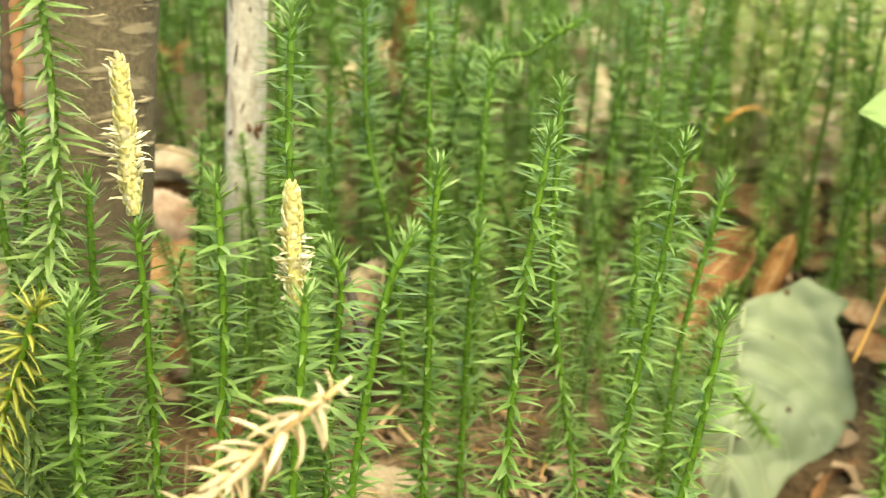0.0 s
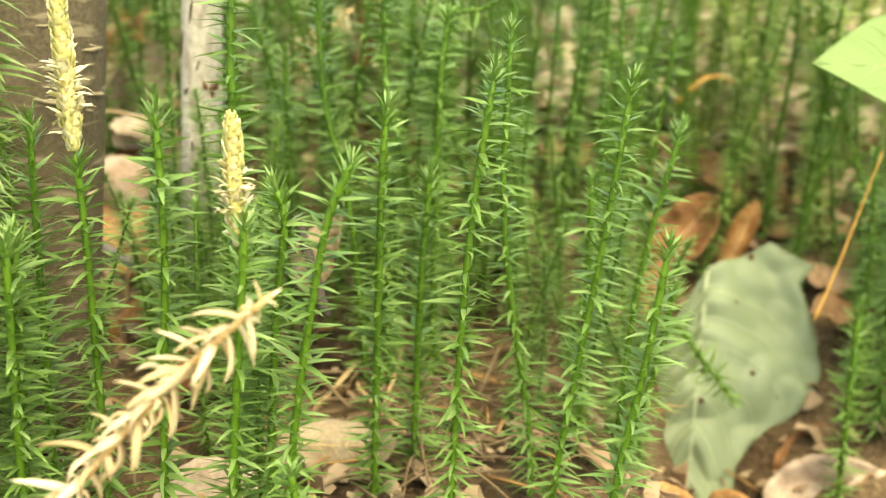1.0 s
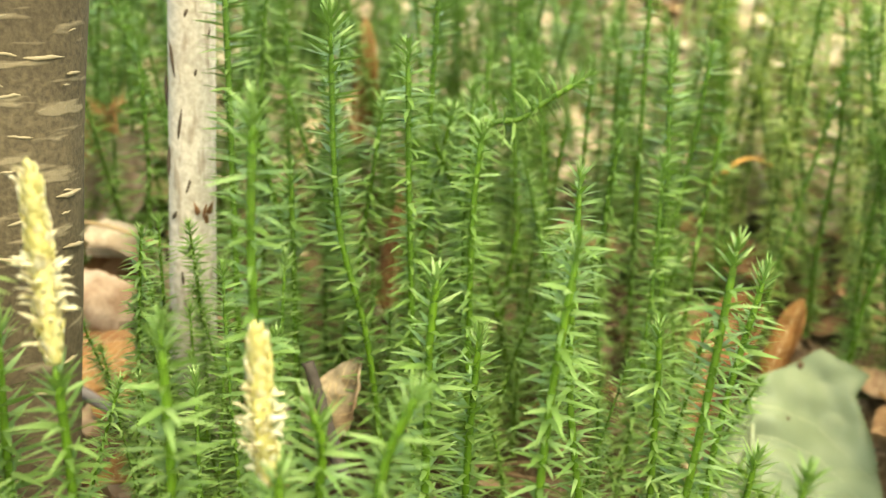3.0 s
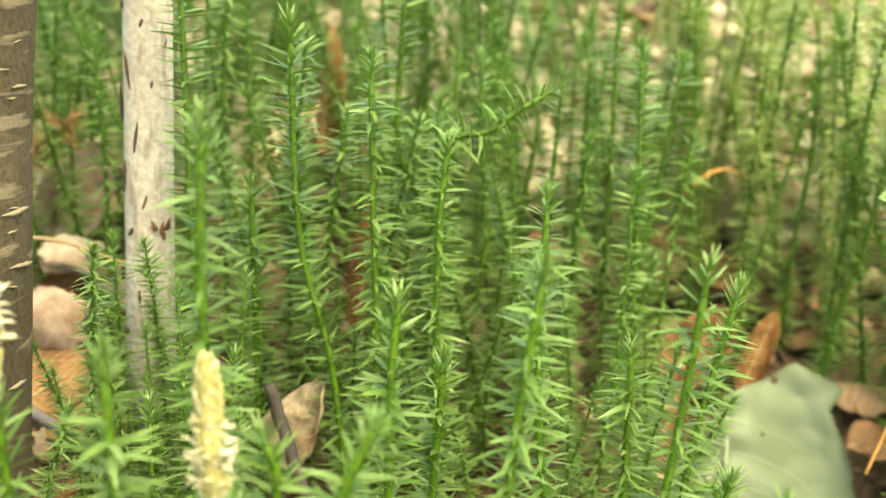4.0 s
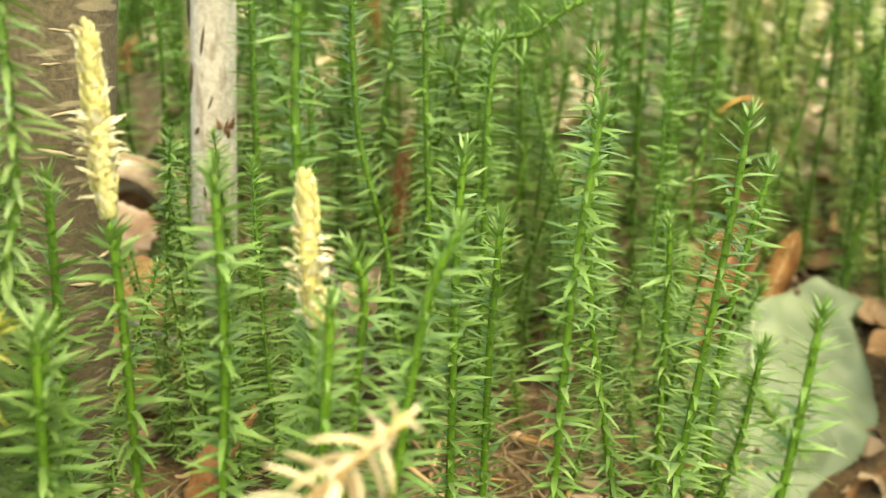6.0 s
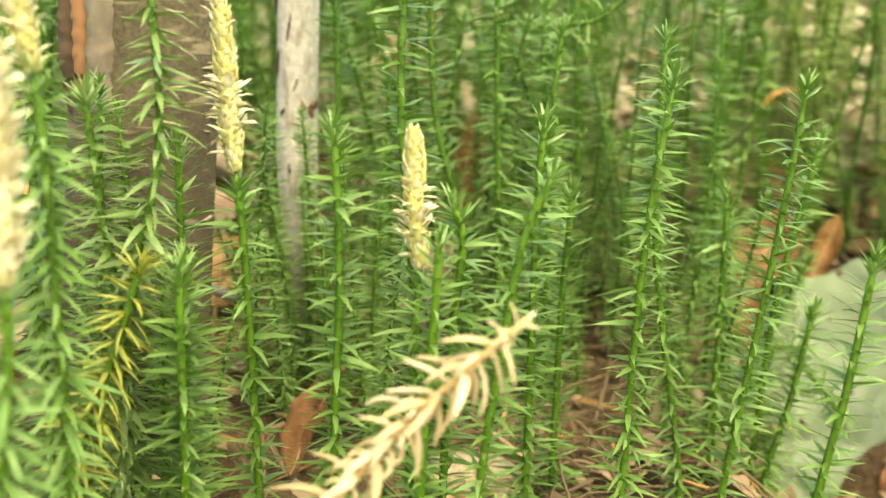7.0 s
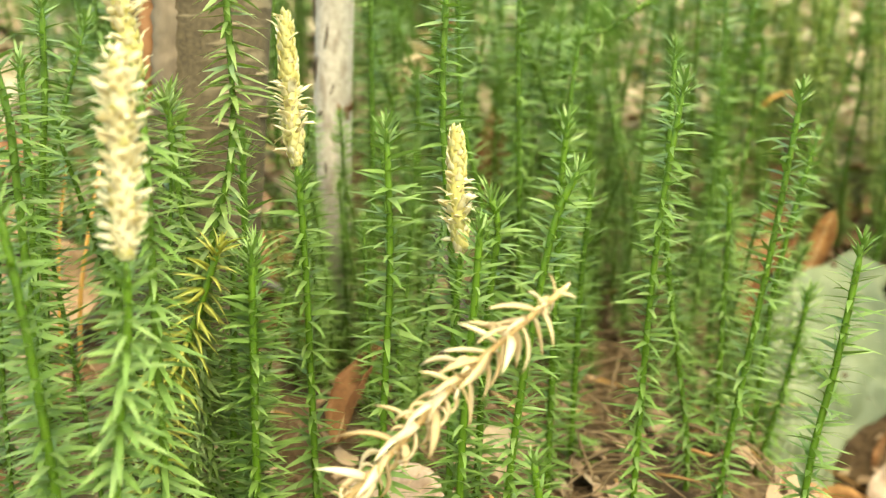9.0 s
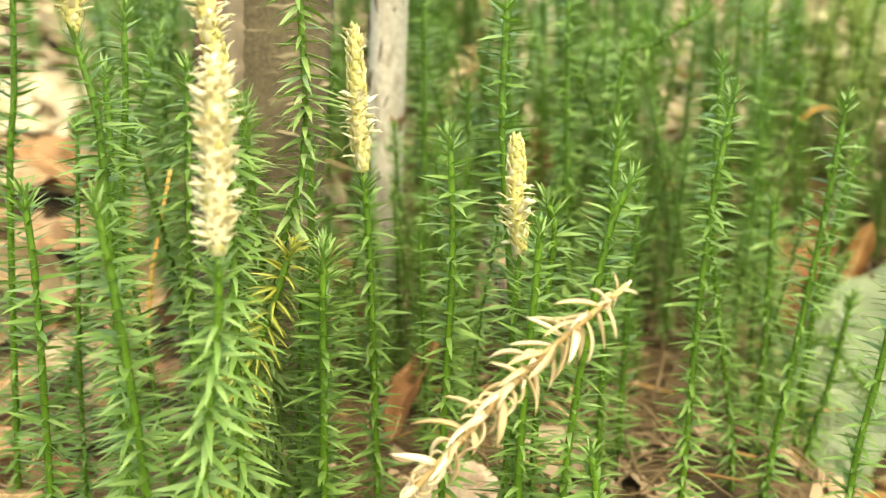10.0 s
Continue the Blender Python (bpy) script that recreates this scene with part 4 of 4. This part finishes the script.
clubmoss((0.0949, 0.2850, 0.0439), (0.0909, 0.2850, 0.0210), (0.0872, 0.2850, 0.0065), (0.0835, 0.2850, -0.0081))
clubmoss((-0.0409, 0.2090, 0.0744), (-0.0416, 0.2090, 0.0525), (-0.0422, 0.2090, 0.0287), (-0.0426, 0.2090, -0.0030), loose=True, thick=1.12)
clubmoss((-0.0578, 0.2166, 0.1015), (-0.0565, 0.2166, 0.0836), (-0.0547, 0.2166, 0.0660), (-0.0511, 0.2166, -0.0030), loose=True, thick=1.12, lime=True)
clubmoss((-0.0469, 0.2060, 0.0747), (-0.0526, 0.2060, 0.0587), (-0.0600, 0.2060, 0.0389), (-0.0673, 0.2060, -0.0030), yellow=True)
clubmoss((-0.0462, 0.2150, 0.1379), (-0.0452, 0.2150, 0.0938), (-0.0518, 0.2150, 0.0643), (-0.0591, 0.2150, -0.0030), loose=True, thick=1.12, lime=True)
clubmoss((-0.0523, 0.1600, 0.0826), (-0.0528, 0.1600, 0.0705), (-0.0561, 0.1600, 0.0451), (-0.0590, 0.1600, -0.0030), loose=True, cone=(-0.0516, 0.1600, 0.1135), ripe=1.2, thick=1.12, limp=True)
clubmoss((-0.0559, 0.1870, 0.1067), (-0.0552, 0.1870, 0.0947), (-0.0552, 0.1870, 0.0782), (-0.0551, 0.1870, -0.0030), cone=(-0.0599, 0.1870, 0.1367), thick=1.12, limp=True)
clubmoss((-0.0856, 0.2000, 0.1154), (-0.0825, 0.2000, 0.1013), (-0.0817, 0.2000, 0.0873), (-0.0795, 0.2000, -0.0030), cone=(-0.0866, 0.2000, 0.1421))
clubmoss((-0.0742, 0.1696, 0.0906), (-0.0713, 0.1696, 0.0700), (-0.0682, 0.1696, 0.0365), (-0.0665, 0.1696, -0.0030), loose=True, thick=1.12)
clubmoss((-0.0862, 0.2190, 0.1082), (-0.0860, 0.2190, 0.0926), (-0.0864, 0.2190, 0.0760), (-0.0874, 0.2190, -0.0030))
clubmoss((-0.0846, 0.2300, 0.1201), (-0.0856, 0.2300, 0.0987), (-0.0877, 0.2300, 0.0764), (-0.0914, 0.2300, -0.0014))
clubmoss((-0.0731, 0.2350, 0.1093), (-0.0736, 0.2350, 0.0920), (-0.0743, 0.2350, 0.0691), (-0.0753, 0.2350, 0.0004))
clubmoss((-0.0973, 0.2000, 0.0862), (-0.0963, 0.2000, 0.0661), (-0.0965, 0.2000, 0.0333), (-0.0966, 0.2000, -0.0030))
clubmoss((-0.1110, 0.2400, 0.1365), (-0.1131, 0.2400, 0.1028), (-0.1158, 0.2400, 0.0798), (-0.1201, 0.2400, 0.0028))
clubmoss((0.0114, 0.1900, 0.0375), (0.0120, 0.1900, 0.0325), (0.0126, 0.1900, 0.0280), (0.0135, 0.1900, -0.0030))
clubmoss((0.0187, 0.3180, 0.1287), (0.0189, 0.3180, 0.1007), (0.0196, 0.3180, 0.0687), (0.0204, 0.3180, -0.0008))
clubmoss((0.0014, 0.3150, 0.1367), (0.0026, 0.3150, 0.0896), (0.0097, 0.3150, 0.0559), (0.0152, 0.3150, 0.0011))
clubmoss((0.1072, 0.3900, 0.1245), (0.1031, 0.3900, 0.0953), (0.0966, 0.3900, 0.0574), (0.0925, 0.3900, 0.0063))
clubmoss((0.1510, 0.4920, 0.1145), (0.1466, 0.4920, 0.0890), (0.1445, 0.4920, 0.0623), (0.1437, 0.4920, 0.0377))
clubmoss((0.0871, 0.4280, 0.1189), (0.0862, 0.4280, 0.0970), (0.0846, 0.4280, 0.0630), (0.0839, 0.4280, 0.0274))
clubmoss((0.1115, 0.3900, 0.1017), (0.1077, 0.3900, 0.0749), (0.1043, 0.3900, 0.0431), (0.1023, 0.3900, 0.0012))
clubmoss((0.1004, 0.4040, 0.0862), (0.0981, 0.4040, 0.0610), (0.0983, 0.4040, 0.0312), (0.0983, 0.4040, 0.0123))
clubmoss((0.0361, 0.3200, 0.1101), (0.0341, 0.3200, 0.0898), (0.0336, 0.3200, 0.0652), (0.0330, 0.3200, -0.0002))
clubmoss((0.0667, 0.4010, 0.1001), (0.0631, 0.4010, 0.0761), (0.0612, 0.4010, 0.0473), (0.0604, 0.4010, 0.0222))
clubmoss((0.0516, 0.3850, 0.0740), (0.0480, 0.3850, 0.0520), (0.0460, 0.3850, 0.0349), (0.0440, 0.3850, 0.0178))
clubmoss((0.0792, 0.3800, 0.1019), (0.0763, 0.3800, 0.0737), (0.0747, 0.3800, 0.0498), (0.0736, 0.3800, 0.0158))
clubmoss((0.0903, 0.4000, 0.1513), (0.0894, 0.4000, 0.1006), (0.0890, 0.4000, 0.0584), (0.0888, 0.4000, 0.0156))
clubmoss((0.0439, 0.4200, 0.1218), (0.0431, 0.4200, 0.0979), (0.0430, 0.4200, 0.0779), (0.0428, 0.4200, 0.0273))
clubmoss((0.0357, 0.3600, 0.1145), (0.0352, 0.3600, 0.0813), (0.0358, 0.3600, 0.0528), (0.0361, 0.3600, 0.0109))
clubmoss((0.0274, 0.3700, 0.1513), (0.0247, 0.3700, 0.1074), (0.0232, 0.3700, 0.0824), (0.0211, 0.3700, 0.0137))
clubmoss((0.1098, 0.4500, 0.1214), (0.1099, 0.4500, 0.0943), (0.1095, 0.4500, 0.0622), (0.1093, 0.4500, 0.0275))
clubmoss((0.1622, 0.4300, 0.1174), (0.1625, 0.4300, 0.0895), (0.1589, 0.4300, 0.0565), (0.1571, 0.4300, 0.0201))
clubmoss((0.1717, 0.4100, 0.1035), (0.1690, 0.4100, 0.0798), (0.1661, 0.4100, 0.0518), (0.1641, 0.4100, 0.0090))
clubmoss((0.1650, 0.4600, 0.1507), (0.1590, 0.4600, 0.0972), (0.1518, 0.4600, 0.0557), (0.1498, 0.4600, 0.0291))
clubmoss((0.1748, 0.4000, 0.0957), (0.1699, 0.4000, 0.0654), (0.1633, 0.4000, 0.0396), (0.1590, 0.4000, 0.0024))
clubmoss((0.0731, 0.2900, 0.0708), (0.0734, 0.2900, 0.0591), (0.0733, 0.2900, 0.0488), (0.0731, 0.2900, -0.0034))
clubmoss((0.0330, 0.2700, 0.0762), (0.0320, 0.2700, 0.0624), (0.0310, 0.2700, 0.0470), (0.0295, 0.2700, -0.0030))
clubmoss((0.0242, 0.2500, 0.0934), (0.0232, 0.2500, 0.0829), (0.0227, 0.2500, 0.0705), (0.0212, 0.2500, -0.0030))
clubmoss((0.0277, 0.3600, 0.0767), (0.0269, 0.3600, 0.0593), (0.0265, 0.3600, 0.0398), (0.0262, 0.3600, 0.0109))
clubmoss((-0.0592, 0.3900, 0.1235), (-0.0583, 0.3900, 0.0884), (-0.0588, 0.3900, 0.0757), (-0.0593, 0.3900, 0.0630))
clubmoss((-0.0233, 0.3250, 0.1517), (-0.0231, 0.3250, 0.1228), (-0.0230, 0.3250, 0.1047), (-0.0229, 0.3250, 0.0320))
clubmoss((-0.0222, 0.4000, 0.1494), (-0.0254, 0.4000, 0.1169), (-0.0263, 0.4000, 0.0936), (-0.0270, 0.4000, 0.0530))
clubmoss((-0.0097, 0.3300, 0.0980), (-0.0096, 0.3300, 0.0794), (-0.0095, 0.3300, 0.0595), (-0.0094, 0.3300, 0.0202))
clubmoss((-0.0774, 0.4500, 0.1312), (-0.0777, 0.4500, 0.1127), (-0.0776, 0.4500, 0.0860), (-0.0775, 0.4500, 0.0684))
clubmoss((0.1591, 0.3300, 0.0266), (0.1588, 0.3300, 0.0032), (0.1590, 0.3300, -0.0121), (0.1591, 0.3300, -0.0274))
clubmoss((0.1702, 0.3600, 0.0669), (0.1714, 0.3600, 0.0450), (0.1724, 0.3600, 0.0205), (0.1731, 0.3600, -0.0191))
clubmoss((-0.0470, 0.2200, 0.0682), (-0.0477, 0.2200, 0.0452), (-0.0490, 0.2200, 0.0184), (-0.0494, 0.2200, -0.0030))
clubmoss((-0.0466, 0.2350, 0.0906), (-0.0467, 0.2350, 0.0774), (-0.0468, 0.2350, 0.0595), (-0.0471, 0.2350, 0.0004))
clubmoss((-0.0409, 0.2050, 0.0739), (-0.0412, 0.2050, 0.0570), (-0.0415, 0.2050, 0.0365), (-0.0417, 0.2050, -0.0030))
clubmoss((0.0617, 0.331, 0.1208), (0.0472, 0.331, 0.1114), (0.0339, 0.331, 0.0971), (0.0325, 0.326, 0.0), label="forked clubmoss shoot leaning far to one side")
clubmoss((0.1261, 0.335, -0.0066), (0.1155, 0.335, 0.0065), (0.1037, 0.335, 0.0171), (0.092, 0.338, -0.022), label="short drooping clubmoss side shoot over the pale leaf")

# pale leaf litter on the bank
bank = []
for _ in range(4200):
    y = 0.50 + 2.1 * rngb.random() ** 1.5
    x = 0.05 + rngb.uniform(-1, 1) * (0.1 + 0.5 * y)
    m = Matrix.Rotation(rngb.uniform(0, 6.283), 3, "Z") @ Matrix.Rotation(rngb.gauss(0, 0.4), 3, "Y") @ Matrix.Rotation(rngb.gauss(0.2, 0.4), 3, "X")
    bank.append(((x, y, ground_at(x, y) + rngb.uniform(0.002, 0.012)), m, rngb.uniform(0.018, 0.05)))
verts, faces = [], []
for k in range(8):
    v, f = join(shard(rngb), bank[k::8])
    base = len(verts)
    verts += v
    faces += [tuple(base + i for i in q) for q in f]
tagged(new("bank_litter", mesh_of("bank_litter", verts, faces, BEIGE, False)), "pale tan dead leaves strewn over the bank", "litter", kind="stuff")

# ---- the thicket behind: a few grown forms, set out at random ----
wild = random.Random(17)
models = []
for k in range(9):
    h = 0.095 + 0.005 * k
    bx, by = wild.gauss(0, 0.010), wild.gauss(0, 0.008)
    curve = spline([(0, 0, -0.004), (bx * 0.1, by * 0.3, h * 0.35), (bx * 0.5, by * 0.7, h * 0.7), (bx, by, h)], 22)
    v, f = tube(curve, [(0.00084 - 0.0002 * i / 22) * (1 - 0.7 * smooth(i, 20, 22)) for i in range(23)], 6)
    stem = mesh_of("stem", v, f, STEM)
    v, f = join(SLIM[k % 4], leaf_frames(curve, wild, 0.0083, 2.9, 0.05))
    models.append((stem, mesh_of("leaves", v, f, LEAVES, False), mesh_of("leaves", v, f, OLIVE, False)))
taken, far = [], []
fixed = [o.location.copy() for o in scene.objects if o.name.startswith("clubmoss_shoot")]


def free(x, y, gap):
    return all((x - q[0]) ** 2 + (y - q[1]) ** 2 > gap * gap for q in taken)


made = 0
PATCHES = ((5, -0.19, -0.125, 0.24, 0.36), (12, -0.125, -0.066, 0.222, 0.262), (12, 0.176, 0.215, 0.34, 0.42), (30, 0.10, 0.22, 0.43, 0.52), (34, 0.03, 0.10, 0.29, 0.37), (26, -0.022, 0.03, 0.320, 0.350), (10, -0.022, -0.007, 0.238, 0.31), (34, -0.041, -0.020, 0.292, 0.328), (16, 0.12, 0.26, 0.41, 0.56), (16, -0.076, -0.047, 0.232, 0.268), (30, -0.045, -0.030, 0.298, 0.326))
spots = [(wild.uniform(a, b), wild.uniform(c, d), n) for n, (count, a, b, c, d) in enumerate(PATCHES) for _ in range(count)]
spots += [(None, None, 99)] * 6000
for x, y, patch in spots:
    if made >= 350:
        break
    if x is None:
        y = 0.335 + 0.36 * wild.random() ** 1.3
        x = 0.05 + wild.uniform(-1, 1) * (0.03 + 0.40 * y)
    if patch not in (1, 7, 9, 10) and -0.10 < x < -0.022 and y < 0.41 or (abs(x - 0.135) < 0.04 and y < 0.41) or not free(x, y, 0.005 if patch in (7, 10) else 0.009):
        continue
    if any((x - q.x) ** 2 + (y - q.y) ** 2 < 0.00006 for q in fixed) or ((x - 0.030) / 0.021) ** 2 + ((y - 0.285) / 0.032) ** 2 < 1 or abs(x - 0.004) < 0.010 and 0.24 < y < 0.318:
        continue
    if x > 0.11 and y > 0.42 and wild.random() < (0.3 if y < 0.5 else 0.55):
        continue
    taken.append((x, y))
    if y > 0.52:
        far.append((x, y))
        made += 1
        continue
    k = wild.randrange(9)
    foot = Vector((x, y, ground_at(x, y)))
    ob = thing("clubmoss_shoot", foot, "upright green clubmoss shoot in the thicket", "clubmoss", "clubmoss shoots")
    ob.matrix_basis = pose(x, y, foot.z, wild.gauss(0, 6), wild.gauss(2, 6), wild.uniform(0, 360)) @ Matrix.Scale(wild.uniform(0.38, 0.55) if patch == 7 else wild.uniform(0.45, 0.62) if patch == 10 else wild.uniform(0.45, 0.72) if patch in (4, 5, 6, 9) else wild.uniform(0.72, 1.0), 4)
    part("stem", models[k][0], ob)
    part("leaves", models[k][2 if x > 0.13 and y > 0.42 else 1], ob, kind="stuff")
    made += 1

# beyond those, the far thicket as one mass
while len(far) < 400:
    y = 0.55 + 1.7 * wild.random() ** 1.4
    x = 0.05 + wild.uniform(-1, 1) * (0.1 + 0.45 * y)
    if x > 0.10 and wild.random() < 0.6:
        continue
    far.append((x, y))
for mat, label, side in ((LEAVES, "far green thicket of clubmoss on the bank", [q for q in far if q[0] <= 0.12]), (OLIVE, "far sparse olive-green clubmoss on the bank", [q for q in far if q[0] > 0.12])):
    verts, faces = [], []
    for x, y in side:
        h = wild.uniform(0.08, 0.13)
        g = ground_at(x, y)
        lean = Vector((wild.gauss(0, 0.02), wild.gauss(0, 0.02), 0))
        curve = spline([(x, y, g - 0.004), (x + lean.x * 0.4, y + lean.y * 0.4, g + h * 0.5), (x + lean.x, y + lean.y, g + h)], 6)
        v, f = tube(curve, [0.001] * 7, 4)
        base = len(verts)
        verts += v
        faces += [tuple(base + i for i in q) for q in f]
        v, f = join(THIN, leaf_frames(curve, wild, 0.0078, 1.1, 0.05))
        base = len(verts)
        verts += v
        faces += [tuple(base + i for i in q) for q in f]
    tagged(new("far_clubmoss", mesh_of("far_clubmoss", verts, faces, mat)), label, "clubmoss", kind="stuff")
